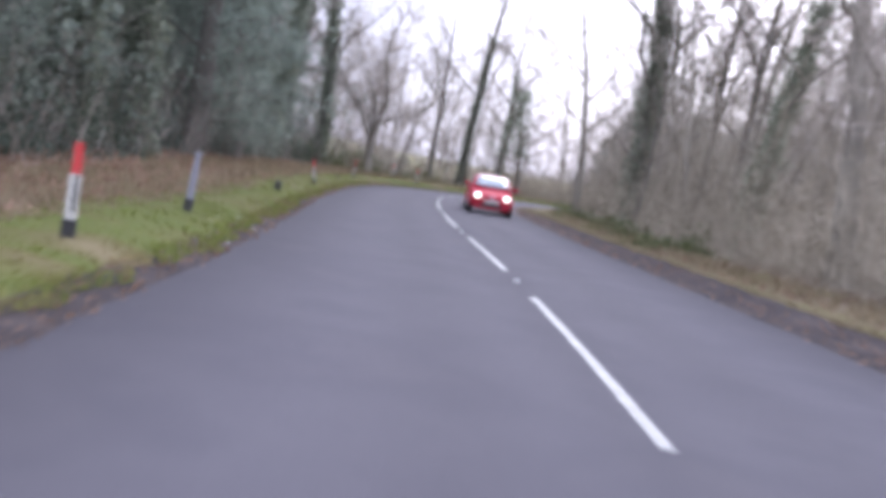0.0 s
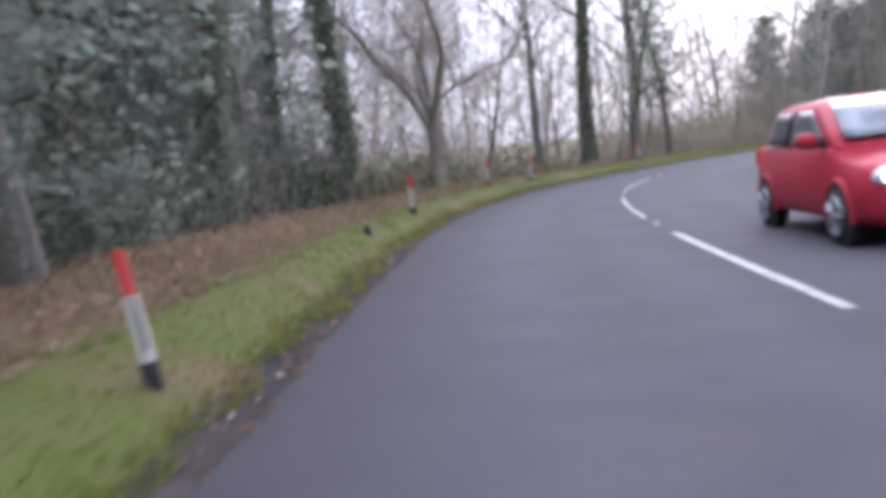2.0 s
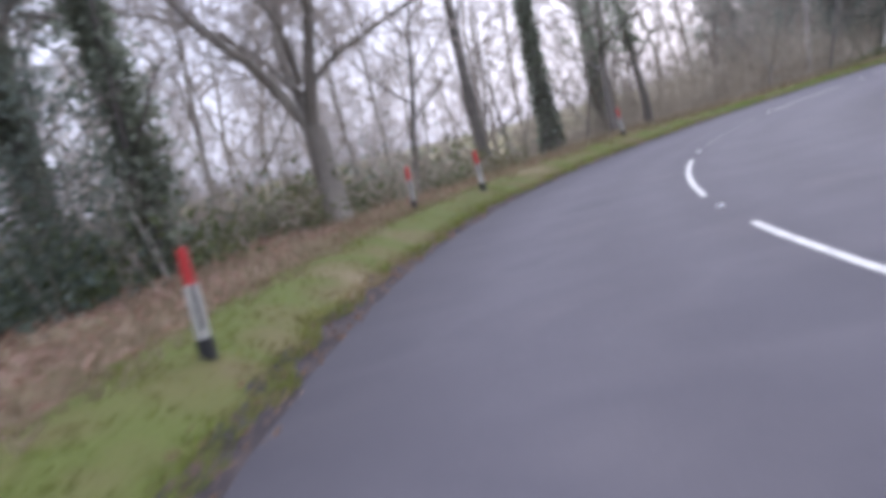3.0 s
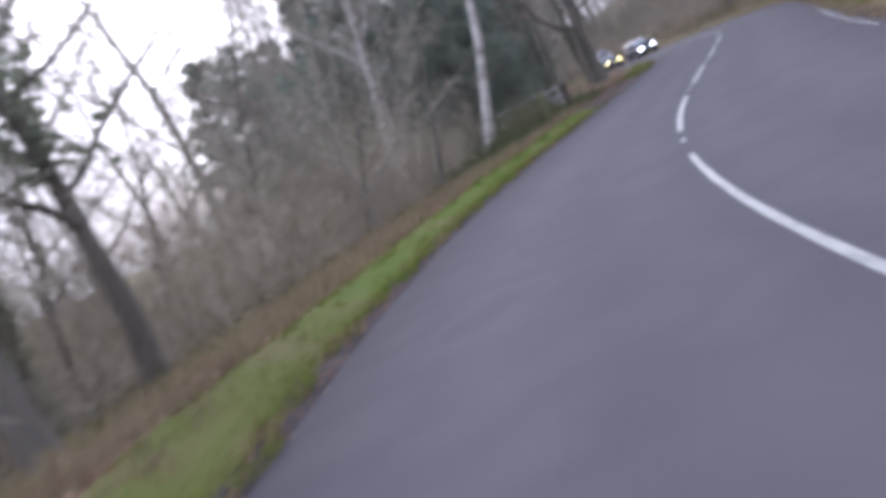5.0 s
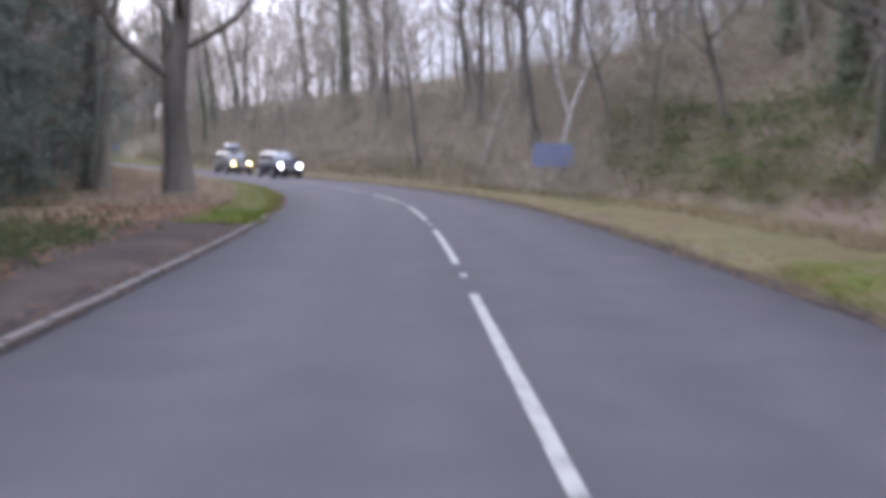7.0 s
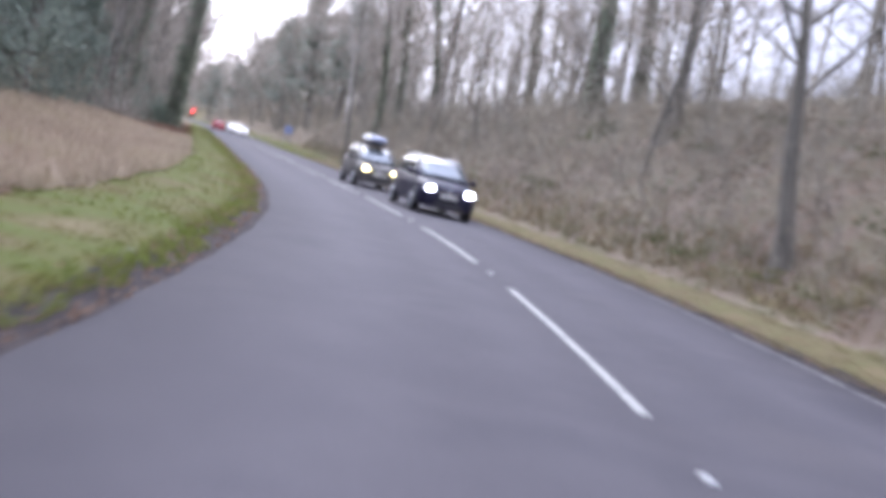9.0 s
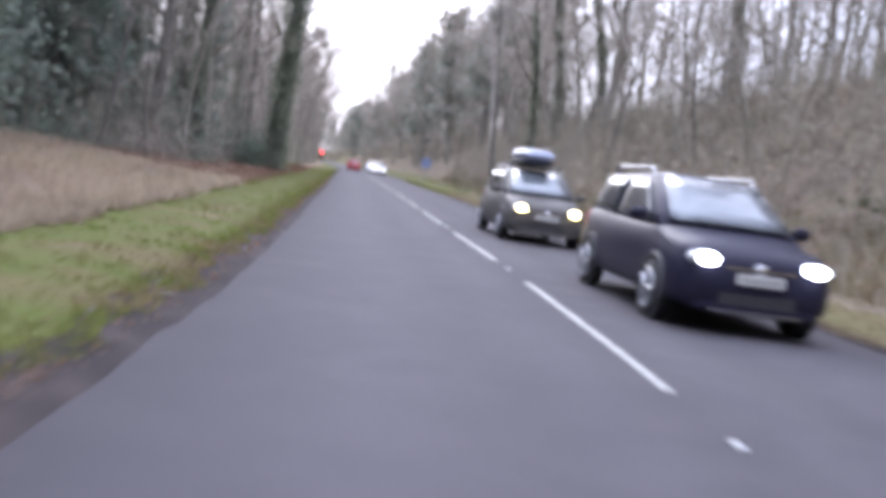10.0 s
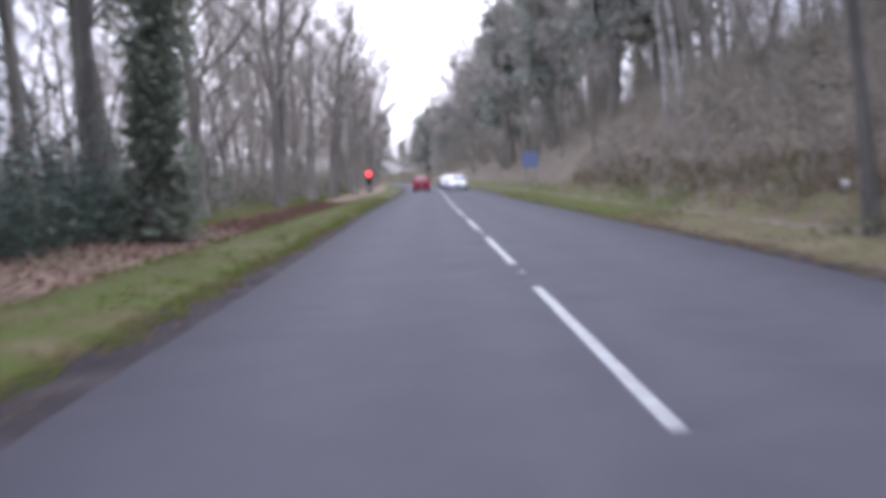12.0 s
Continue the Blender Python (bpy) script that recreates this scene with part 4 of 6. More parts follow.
# the wood on the left beyond
wood_band(130, 190, -17, -11.5, 22, OAKS + IVIED + MID, [1, 1, 3, 3, 3, 2, 2, 10])
wood_band(176, 206, -14, -9, 8, OAKS + DARKBARK, [2, 2, 4, 4, 3, 0.5], lean=2)
wood_band(84, 119, 9.5, 20, 18, OAKS + DARKBARK, [1, 1, 4, 3, 2, 2], lean=-3)
wood_band(202, 240, -16, -8.8, 12, OAKS, [3, 3, 5, 4, 4])
deep_wood("deep_wood_left", [(0, 38, -22, -11.5, 34, LITE + MID, [3, 3, 7], 0), (36, 50, -24, -11, 16, LITE + MID, [3, 3, 3], 0), (0, 40, -44, -24, 26, FAR + DUSK, [3, 6], 0), (42, 52, -30, -10.5, 16, LITE, [3, 3], 0), (52, 74, -48, -18, 26, LITE, [3, 5], 0)], "dense dark wood behind the roadside trees")
deep_wood("deep_wood_inside", [(12, 66, 9, 22, 42, LITE, [3, 4], 0), (66, 100, 12, 26, 28, LITE, [3, 3], 0)], "dense bare wood inside the bend")
deep_wood("deep_wood_outside", [(60, 72, -26, -12, 4, LITE, [1, 4], 6), (72, 94, -24, -11, 16, LITE, [2, 4], 6), (95, 128, -30, -11, 34, LITE + DUSK, [3, 3, 2.5], 6), (104, 140, -30, -12, 26, LITE + DUSK, [2, 2, 3], 0), (117, 142, -22, -10.8, 22, LITE + MID, [3, 3, 2], 0), (46, 66, -40, -16, 14, LITE, [3, 3], 0)], "bare wood outside the bend")
deep_wood("deep_wood_bank", [(76, 130, 11, 30, 78, LITE, [3, 3], -4), (84, 150, 18, 30, 40, LITE + MID, [4, 4, 1], -3), (118, 150, 9, 20, 6, LITE, [3, 3], -4), (112, 150, 21, 29, 16, LITE, [3, 4], -3), (128, 172, 10, 26, 17, LITE, [3, 4], -5), (172, 240, 9, 28, 48, LITE, [3, 4], -5)], "bare wood covering the bank")
deep_wood("deep_wood_beyond", [(128, 186, -30, -13, 36, LITE + DUSK, [3, 3, 5], 0), (176, 240, -28, -12, 24, LITE + DUSK, [4, 4, 0.5], 0), (174, 206, -26, -13, 8, LITE + DUSK, [3, 3, 2], 0)], "dense wood along the road")
deep_wood("far_wood_left", [(235, 330, -24, -8.0, 46, FAR + LITE, [4, 3, 3], 0), (330, 560, -20, -7, 50, FAR + PINES, [5, 1], 0)], "dense tall wood closing the view along the road", 1.35)
deep_wood("far_wood_right", [(212, 330, 7, 22, 70, FAR + LITE + PINES, [5, 2, 2, 0.9], -3), (330, 560, 6, 18, 60, FAR + PINES, [5, 2], -2), (560, 610, -16, 16, 22, FAR + PINES, [4, 2], 0)], "tall bare wood along the far bank", 1.4)

deep_wood("deep_wood_crest", [(126, 168, 9, 24, 10, LITE + FAR, [3, 3, 3], -4), (165, 200, 13, 28, 18, LITE + FAR, [3, 3, 3], -3)], "bare wood covering the crest of the bank")
deep_wood("dense_wood_far", [(228, 330, 7.5, 15, 8, FAR, [1], -3), (236, 320, -18, -8.6, 12, FAR, [1], 0)], "dense bare wood closing in on the road", 1.3)

wood_band(166, 189, -14.5, -9.2, 11, OAKS + DARKBARK + MID, [2, 2, 4, 4, 3, 2, 3])
deep_wood("deep_wood_by_straight", [(164, 188, -24, -13, 15, LITE + MID, [3, 3, 2], 0)], "dense bare wood along the road")

wood_band(184.5, 194.5, -14, -10.6, 7, OAKS + MID, [2, 2, 3, 2, 0, 5], gap=1.0)
deep_wood("deep_wood_past_bend", [(54, 82, -42, -15, 20, LITE, [3, 2], 3)], "tall bare wood beyond the bend", 1.2)


# ---- undergrowth ----
def thicket(name, s0, s1, o0, o1, n, h0, h1, label, material_=None, seed=1, twigs=6, radius=0.012, lean=0.0):
    r = np.random.default_rng(seed)
    s, o = r.uniform(s0, s1, n), r.uniform(o0, o1, n)
    x, y = line(s, o)
    base = np.stack([x, y, rise(s, o) - 0.05], -1)
    hh = r.uniform(h0, h1, n) * r.uniform(0.6, 1, n)
    d = r.normal(0, 0.28, (n, 3))
    d[:, 2] = 1
    st = Sticks()
    p = base
    for k in range(3):
        q = p + d * (hh / 3)[:, None]
        st.many(p, q, radius * (1 - 0.28 * k), radius * (0.72 - 0.24 * k), 3)
        for _ in range(twigs // 2 if k else 1):
            w = r.uniform(0.2, 1, n)[:, None]
            b = p + (q - p) * w
            e = b + (r.normal(0, 0.5, (n, 3)) + (0, 0, 0.35)) * (hh * 0.28)[:, None]
            st.slivers(b, e, radius * 0.6)
        p = q
        d = d + r.normal(0, 0.22, (n, 3))
        d[:, 2] = np.abs(d[:, 2]) * 0.9
    return tagged(part(name, st.mesh(name), material_ or BRUSH), label, "undergrowth", kind="stuff")


thicket("brush_inside_bend", 10, 72, 7.0, 13, 2600, 1.5, 7.5, "dense bare brown saplings and brush under the trees", seed=61)
thicket("brush_before_bend", 0, 58, -15, -7.8, 1600, 0.8, 4.5, "dark bare brush under the trees", TWIG, seed=62)
thicket("brush_outside_bend", 68, 86, -15, -8.2, 1700, 1.2, 5.0, "bare brush and saplings behind the verge", seed=63)
thicket("brush_behind_birches", 84, 98, -16, -10, 700, 1.0, 4.5, "bare brush and saplings behind the verge", seed=74)
thicket("low_brush_outside_bend", 52, 69, -20, -8.0, 1500, 0.5, 2.2, "low bare brush and dead bracken behind the verge", seed=76)
thicket("hedge_outside_bend", 44, 62, -32, -14, 1700, 1.8, 4.4, "tall tangled bare hedge beyond the roadside trees", seed=73, radius=0.018)
thicket("brush_on_bank", 76, 150, 8.5, 22, 2000, 0.6, 3.0, "bare brown brush on the wooded bank", seed=64)
thicket("tangle_along_bank", 118, 222, 5.4, 8.5, 1800, 0.5, 2.0, "dense grey-brown bramble tangle at the foot of the bank", TWIG, seed=75, radius=0.01)
thicket("brush_along_bank", 118, 240, 8, 20, 2200, 0.8, 2.8, "bare brown brush on the wooded bank", seed=65)
thicket("saplings_on_bank", 116, 206, 6.0, 11.5, 1500, 1.4, 4.6, "thin dark saplings standing on the bank", BARK, seed=78, radius=0.016)
thicket("tall_brush_far_bank", 226, 420, 8, 20, 1600, 3, 9, "tall bare saplings filling the wood along the bank", seed=79, radius=0.028)
thicket("brush_at_road_end", 440, 610, -22, 22, 900, 4, 11, "tall bare brush closing the view at the far bend", seed=80, radius=0.06)
thicket("brush_far_bank", 240, 420, 6, 20, 1200, 1, 4, "bare brown brush on the wooded bank", seed=66, radius=0.02)
thicket("brush_left_wood", 128, 260, -20, -10, 1700, 0.6, 3, "bare brush at the edge of the wood", seed=67)
thicket("brush_far_left", 240, 420, -20, -7.5, 900, 1, 4, "bare brush at the edge of the wood", seed=68, radius=0.02)


def tangle(name, s0, s1, o0, o1, n, height, length, label, mat, seed, radius=0.009, top=1.0):
    """A mass of thin arching stems without beginning or end, lumpy on top."""
    r = np.random.default_rng(seed)
    s, o = r.uniform(s0, s1, n), r.uniform(o0, o1, n)
    lump = 0.65 + 0.35 * np.sin(s * 0.9 + 2 * np.sin(o * 0.7)) * np.cos(o * 0.8 + s * 0.23) + 0.25 * np.sin(s * 2.3 + o)
    x, y = line(s, o)
    a = np.stack([x, y, rise(s, o) + height * np.clip(lump, 0.15, 1.3) * r.uniform(0, top, n) ** 1.2], -1)
    d = r.normal(0, 1, (n, 3))
    d[:, 2] = np.abs(d[:, 2]) * 0.8 + 0.1
    d /= np.linalg.norm(d, axis=1, keepdims=True)
    st = Sticks()
    m = a + d * (length * r.uniform(0.3, 0.6, n))[:, None]
    d[:, 2] -= r.uniform(0.2, 0.9, n)
    st.slivers(a, m, radius)
    st.slivers(m, m + d * (length * r.uniform(0.3, 0.6, n))[:, None], radius * 0.8)
    return tagged(part(name, st.mesh(name), mat), label, "undergrowth", kind="stuff")


tangle("bramble_bank", 116, 222, 6.0, 13, 26000, 1.7, 1.1, "dense grey-brown bramble tangle covering the bank", BRUSH, 111, 0.011)
tangle("bramble_hill", 80, 124, 10.0, 20, 15000, 1.7, 1.2, "dense grey-brown bramble tangle covering the hillside", BRUSH, 112, 0.011)
tangle("bramble_inside", 10, 74, 6.9, 10, 11000, 2.4, 1.1, "brown tangle of stems under the trees inside the bend", BRUSH, 113, 0.011)
tangle("bramble_verge", 50, 70, -12, -7.6, 3500, 0.9, 0.9, "low brown tangle of stems behind the verge", BRUSH, 116, 0.011)
tangle("bramble_outside", 69, 92, -17, -8.8, 11000, 3.3, 1.3, "brown tangle of stems behind the verge", BRUSH, 114, 0.011)
tangle("bramble_left", 168, 250, -15, -8.8, 17000, 2.6, 1.2, "grey-brown tangle of stems under the trees", TWIG, 115, 0.011)


def clumps(name, s0, s1, o0, o1, n, per, size, height, leaf, label, mat, seed):
    """Low leafy cover in uneven heaps."""
    r = np.random.default_rng(seed)
    s, o = r.uniform(s0, s1, n), r.uniform(o0, o1, n)
    x, y = line(s, o)
    h = height * r.uniform(0.3, 1.0, n)
    c = np.repeat(np.stack([x, y, rise(s, o)], -1), per, 0)
    d = r.normal(0, 1, (n * per, 3)) * size
    d[:, 2] = np.abs(r.normal(0, 0.5, n * per)) * np.repeat(h, per)
    return tagged(part(name, leaves(c + d, leaf, r, name), mat), label, "undergrowth", kind="stuff")


clumps("holly_understorey", 2, 50, -13, -8.6, 190, 260, 0.6, 3.0, 0.04, "dark evergreen bushes under the trees", HOLLY, 81)
clumps("bushes_beyond_bend", 55, 68, -26, -12, 60, 90, 0.7, 2.2, 0.07, "dark thorn bushes in the field beyond the trees", EVERGREEN, 77)
clumps("bushes_at_bend", 44, 62, -12, -7.8, 50, 110, 0.5, 1.5, 0.06, "dark low bushes behind the verge", BRAMBLE, 82)
clumps("ivy_ground_cover", 84, 122, 8.4, 10.6, 250, 190, 0.5, 0.9, 0.034, "dark green ivy and brambles covering the foot of the bank", BRAMBLE, 83)
clumps("brambles_by_gate", 84, 104, -10.5, -5.9, 90, 90, 0.4, 0.6, 0.045, "low green brambles round the gate", BRAMBLE, 84)
clumps("brambles_by_posts", 90, 97.6, -8.4, -6.6, 120, 130, 0.32, 1.5, 0.03, "olive-green brambles heaped round the gate posts", OLIVE, 131)
clumps("bushes_left_wood", 128, 192, -17, -11.5, 150, 110, 0.6, 2.0, 0.07, "dark evergreen bushes at the wood's edge", EVERGREEN, 85)
clumps("bushes_along_wood", 176, 206, -13, -8.8, 60, 120, 0.6, 2.8, 0.07, "tall dark evergreen bushes under the trees", EVERGREEN, 79)
clumps("bushes_by_straight", 198, 262, -13, -9.2, 110, 130, 0.6, 2.2, 0.05, "olive-brown bushes under the trees", OLIVE, 86)
clumps("dark_bush_by_straight", 189.5, 198, -10.5, -8.2, 40, 200, 0.5, 2.2, 0.045, "very dark evergreen bushes beside the leaf-strewn path", HOLLY, 132)
clumps("brambles_right", 20, 60, 5.6, 8, 60, 70, 0.35, 0.7, 0.05, "low green brambles beside the verge", BRAMBLE, 87)
clumps("brambles_on_bank", 128, 215, 5.8, 12, 60, 70, 0.4, 0.6, 0.05, "thin green brambles on the bank", BRAMBLE, 88)
clumps("brambles_along_verge", 112, 206, 5.0, 6.3, 110, 70, 0.22, 0.5, 0.028, "low olive brambles creeping over the back of the verge", OLIVE, 133)
clumps("brambles_at_birches", 64, 97, -9.0, -6.4, 60, 90, 0.5, 0.35, 0.028, "low olive-green brambles under the birches", BRAMBLE, 89)
clumps("holly_on_hill", 84, 112, 11, 22, 46, 130, 0.7, 2.6, 0.045, "dark evergreen bushes on the hillside", EVERGREEN, 78)
clumps("ivy_up_the_slope", 82, 95, 9.5, 15, 60, 150, 0.6, 0.7, 0.036, "dark olive ivy climbing the slope", BRAMBLE, 76)
clumps("ivy_on_hill", 84, 124, 9, 16, 30, 90, 0.6, 0.4, 0.036, "green ivy patches on the hillside", BRAMBLE, 90)


def litter(name, s0, s1, fa, fb, n, seed, size=0.034, mat=DRYLEAF):
    r = np.random.default_rng(seed)
    s = r.uniform(s0, s1, n)
    k = r.random(n)
    o = fa(s) * (1 - k) + fb(s) * k
    x, y = line(s, o)
    c = np.stack([x, y, rise(s, o) + np.abs(r.normal(0.03, 0.03, n))], -1)
    return tagged(part(name, leaves(c, size, r, name), mat), "fallen brown leaves on the ground", "fallen leaves", kind="stuff")


litter("fallen_leaves_bend", -4, 60, lambda s: grass_out_l(s) + 0.3, const(-9.5), 16000, 91)
litter("fallen_leaves_straight", 160, 230, lambda s: grass_out_l(s) + 0.3, lambda s: -11 + 3.5 * step(s, 197, 203), 22000, 92, 0.026, RUSSET)
litter("fallen_leaves_bank", 90, 225, lambda s: grass_out_r(s) - 0.3, const(14.0), 30000, 93, 0.036)
litter("fallen_leaves_inside", 8, 70, lambda s: grass_out_r(s) - 0.4, const(9.0), 9000, 94)
litter("leaf_bits_left_edge", -4, 200, const(LEFT + 0.1), const(LEFT - 0.42), 9000, 121, 0.018)
litter("leaf_bits_right_edge", 4, 200, const(RIGHT - 0.1), const(RIGHT + 0.7), 7000, 122, 0.018)
litter("fallen_leaves_drive", 60, 116, lambda s: grass_out_l(s) + 0.2, const(-8.5), 9000, 95)


def turf(name, s0, s1, fa, fb, n, seed, h=0.09, skip=None, mat=None, label="grass blades on the verge"):
    """Grass blades, thicker in tufts and at the ragged edges."""
    r = np.random.default_rng(seed)
    s = r.uniform(s0, s1, n)
    k = np.clip(r.beta(0.7, 0.9, n), 0, 1)
    o = fa(s) * (1 - k) + fb(s) * k + wobble(s, seed, 0.2, 0.4)
    if skip:
        m = (s < skip[0]) | (s > skip[1])
        s, o = s[m], o[m]
        n = len(s)
    x, y = line(s, o)
    hh = h * r.uniform(0.4, 1.6, n) * (0.8 + 0.5 * wobble(s + 3 * o, seed + 3, 1.0, 0.6) * wobble(s - 2 * o, seed + 5, 1.0, 0.9))
    a = np.stack([x, y, rise(s, o) + 0.03], -1)
    d = r.normal(0, 0.45, (n, 3))
    d[:, 2] = 1
    ang = r.uniform(0, 6.283, n)
    w = np.stack([np.cos(ang), np.sin(ang), 0 * ang], -1) * (0.012 + 0.1 * hh)[:, None]
    v = np.stack([a - w, a + w, a + d * np.abs(hh)[:, None]], 1).reshape(-1, 3)
    return tagged(part(name, fast(name, v, np.arange(3 * n).reshape(-1, 3)), mat or BLADES), label, "grass", kind="stuff")


turf("grass_left", -4, 240, lambda s: grass_in_l(s) + 0.1, grass_out_l, 90000, 96, 0.05, skip=(68, 105.5))
turf("grass_round_bend", 68, 90.5, lambda s: grass_in_l(s) + 0.1, grass_out_l, 9000, 126, 0.05, mat=LUSHBLADES, label="bright green grass blades on the verge")
turf("dry_grass_in_verge", -4, 66, lambda s: grass_out_l(s) + 0.55, lambda s: grass_out_l(s) - 0.5, 10000, 128, 0.08, mat=DRYGRASS, label="short dry tan grass at the back of the verge")
turf("grass_tuft_by_drive", 105.5, 110, lambda s: grass_in_l(s) + 0.1, const(-4.9), 2500, 127, 0.06, mat=LUSHBLADES, label="small bright green grass patch beside the drive")
turf("edge_tufts_left", -4, 215, const(LEFT - 0.18), const(LEFT - 0.4), 13000, 107, 0.07, skip=(88, 109), label="ragged grass tufts overhanging the tarmac edge")
turf("edge_tufts_right", 4, 215, lambda s: grass_in_r(s) - 0.15, grass_in_r, 9000, 108, 0.06, mat=DRYGRASS, label="ragged dry grass tufts at the tarmac edge")
turf("grass_right", 4, 200, lambda s: grass_in_r(s) - 0.1, grass_out_r, 40000, 97, 0.05, mat=DRYGRASS, label="short dry tan grass on the verge")
turf("grass_patch", 80, 98, const(3.95), const(6.9), 8000, 106, 0.06)
turf("grass_far_right", 196, 240, lambda s: grass_in_r(s) - 0.1, grass_out_r, 12000, 103, 0.05)
turf("grass_in_glade", 200, 245, const(-7.6), const(-10.4), 10000, 104, 0.07)

for nm, s0, s1, fa, fb, n, sd, h in (("bleached_grass_bank", 112, 166, lambda s: grass_out_l(s) + 0.2, const(-11.5), 34000, 98, 0.26), ("dry_grass_bend", -4, 62, grass_out_l, const(-7.6), 7000, 99, 0.16), ("dry_grass_right", 116, 222, grass_out_r, const(6.6), 9000, 100, 0.24), ("dry_grass_inside", 8, 80, grass_out_r, const(7.0), 6000, 101, 0.2), ("dry_grass_birches", 60, 97, grass_out_l, const(-8.6), 9000, 105, 0.22), ("dry_grass_hill", 82, 122, const(6.6), const(8.8), 6000, 102, 0.22)):
    turf(nm, s0, s1, fa, fb, n, sd, h, mat=PALEGRASS if n > 30000 else DRYGRASS, label="tufts of dry tan grass and dead bracken")


# ---- marker posts ----
def marker_post(tall=0.95, grey=False):
    ob = new("marker_post")

    def box(z0, z1, w, d, name, mat, lbl=""):
        bm = bmesh.new()
        bmesh.ops.create_cube(bm, size=1, matrix=Matrix.Translation((0, 0, (z0 + z1) / 2)) @ Matrix.Diagonal((w, d, z1 - z0, 1)))
        bmesh.ops.bevel(bm, geom=[e for e in bm.edges if abs(e.verts[0].co.z - e.verts[1].co.z) > 0.01], offset=0.02, segments=2, affect="EDGES")
        return part(name, bm, mat, ob, lbl)

    box(-0.2, 0.24, 0.12, 0.10, "base", POST_BLACK, "black base")
    box(0.24, 0.66, 0.10, 0.08, "middle", POST_GREY if grey else POST_WHITE, "dull grey middle" if grey else "white middle")
    box(0.66, tall, 0.08, 0.066, "top", POST_GREY if grey else POST_RED, "dull grey top" if grey else "red top")
    if not grey:
        bm = bmesh.new()
        bmesh.ops.create_cube(bm, size=1, matrix=Matrix.Translation((0.025, -0.042, 0.48)) @ Matrix.Diagonal((0.026, 0.008, 0.34, 1)))
        part("reflector", bm, POST_BLACK, ob, "dark vertical strip")
    return tagged(ob, "grey weathered roadside marker post in the grass" if grey else "red, white and black roadside marker post in the grass", "marker post", "roadside marker posts")


POST = marker_post()
for k, (s, o, ln, tw) in enumerate(((3.5, -4.75, 0, 0), (26.0, -4.32, -8, 2), (40.4, -4.5, 2, 0), (51.3, -5.6, 4, -3), (52.7, -4.6, 0, 2), (62.6, -4.9, -2, 0))):
    stand(POST, s, o, turn=float(heading(s)), lean=ln, toward=tw, first=k == 0, scale=0.85 if k == 1 else 1.0, tall=1.12 if k == 1 else 1.0, sink=0.02)
PG = marker_post(grey=True)
stand(PG, 8.4, -4.75, turn=float(heading(8)), lean=3, first=True, tall=0.95)


def stump_post():
    """What is left of a marker post: a short dark stub with a broken top."""
    ob = new("broken_post")
    bm = bmesh.new()
    bmesh.ops.create_cube(bm, size=1, matrix=Matrix.Translation((0, 0, 0.08)) @ Matrix.Diagonal((0.19, 0.15, 0.5, 1)))
    bmesh.ops.subdivide_edges(bm, edges=bm.edges[:], cuts=2, use_grid_fill=True)
    r = random.Random(4)
    for v in bm.verts:
        if v.co.z > 0.3:
            v.co.z += r.uniform(-0.06, 0.05)
        v.co.x += r.uniform(-0.008, 0.008)
    part("stub", bm, POST_BLACK, ob)
    return tagged(ob, "short dark broken stub of a marker post", "broken post", "broken posts")


STUB = stump_post()
stand(STUB, 17.7, -4.5, first=True, turn=0.1, lean=4, scale=0.75)
stand(STUB, 35.8, -4.5, turn=-0.2, lean=-6, scale=0.75)


# ---- pale stones along the tarmac edge ----
def stone_mesh(seed):
    bm = bmesh.new()
    bmesh.ops.create_icosphere(bm, subdivisions=1, radius=1)
    r = random.Random(seed)
    for v in bm.verts:
        v.co *= r.uniform(0.75, 1.15)
        v.co.z *= 0.55
    me = bpy.data.meshes.new("stone")
    bm.to_mesh(me)
    bm.free()
    return me


PALE = material("pale_stone", [(0.26, 0.245, 0.215), (0.40, 0.38, 0.35)], 12, 0.85, 0.3, 0.2, vary=0.2)
pebbles = [stone_mesh(k) for k in range(4)]
pr = random.Random(17)
for s0, s1, n in ((4, 10, 7), (14, 34, 16), (124, 146, 14), (150, 172, 9)):
    for _ in range(n):
        s, o = pr.uniform(s0, s1), LEFT - abs(pr.gauss(0.06, 0.16))
        st = part("stone", pebbles[pr.randrange(4)], PALE)
        sc = pr.uniform(0.012, 0.04)
        st.matrix_basis = Matrix.Translation(place(s, o) + Vector((0, 0, 0.02 + sc * 0.3))) @ Matrix.Rotation(pr.uniform(0, 6), 4, "Z") @ Matrix.Scale(sc, 4)
        tagged(st, "small pale stone lying on the muddy tarmac edge", "stone", "pale stones")


# ---- kerb, gate and signs ----
def kerb_run(s0, s1):
    ob = new("kerb")
    bm = bmesh.new()
    bmesh.ops.create_cube(bm, size=1, matrix=Matrix.Diagonal((0.12, 0.89, 0.24, 1)))
    bmesh.ops.bevel(bm, geom=bm.edges[:], offset=0.018, segments=2, affect="EDGES")
    stone = bpy.data.meshes.new("kerb_stone")
    bm.to_mesh(stone)
    bm.free()
    r = random.Random(9)
    s = s0
    while s < s1:
        x, y = line(s, LEFT - 0.02)
        k = part("kerb_stone", stone, KERB, ob)
        k.matrix_basis = Matrix.Translation((float(x), float(y), -0.06 + r.uniform(-0.012, 0.008))) @ Matrix.Rotation(float(heading(s)) + r.uniform(-0.012, 0.012), 4, "Z")
        s += 0.905
    return tagged(ob, "low worn grey stone kerb beside the drive", "kerb", kind="structure")


kerb_run(88.0, 108.5)


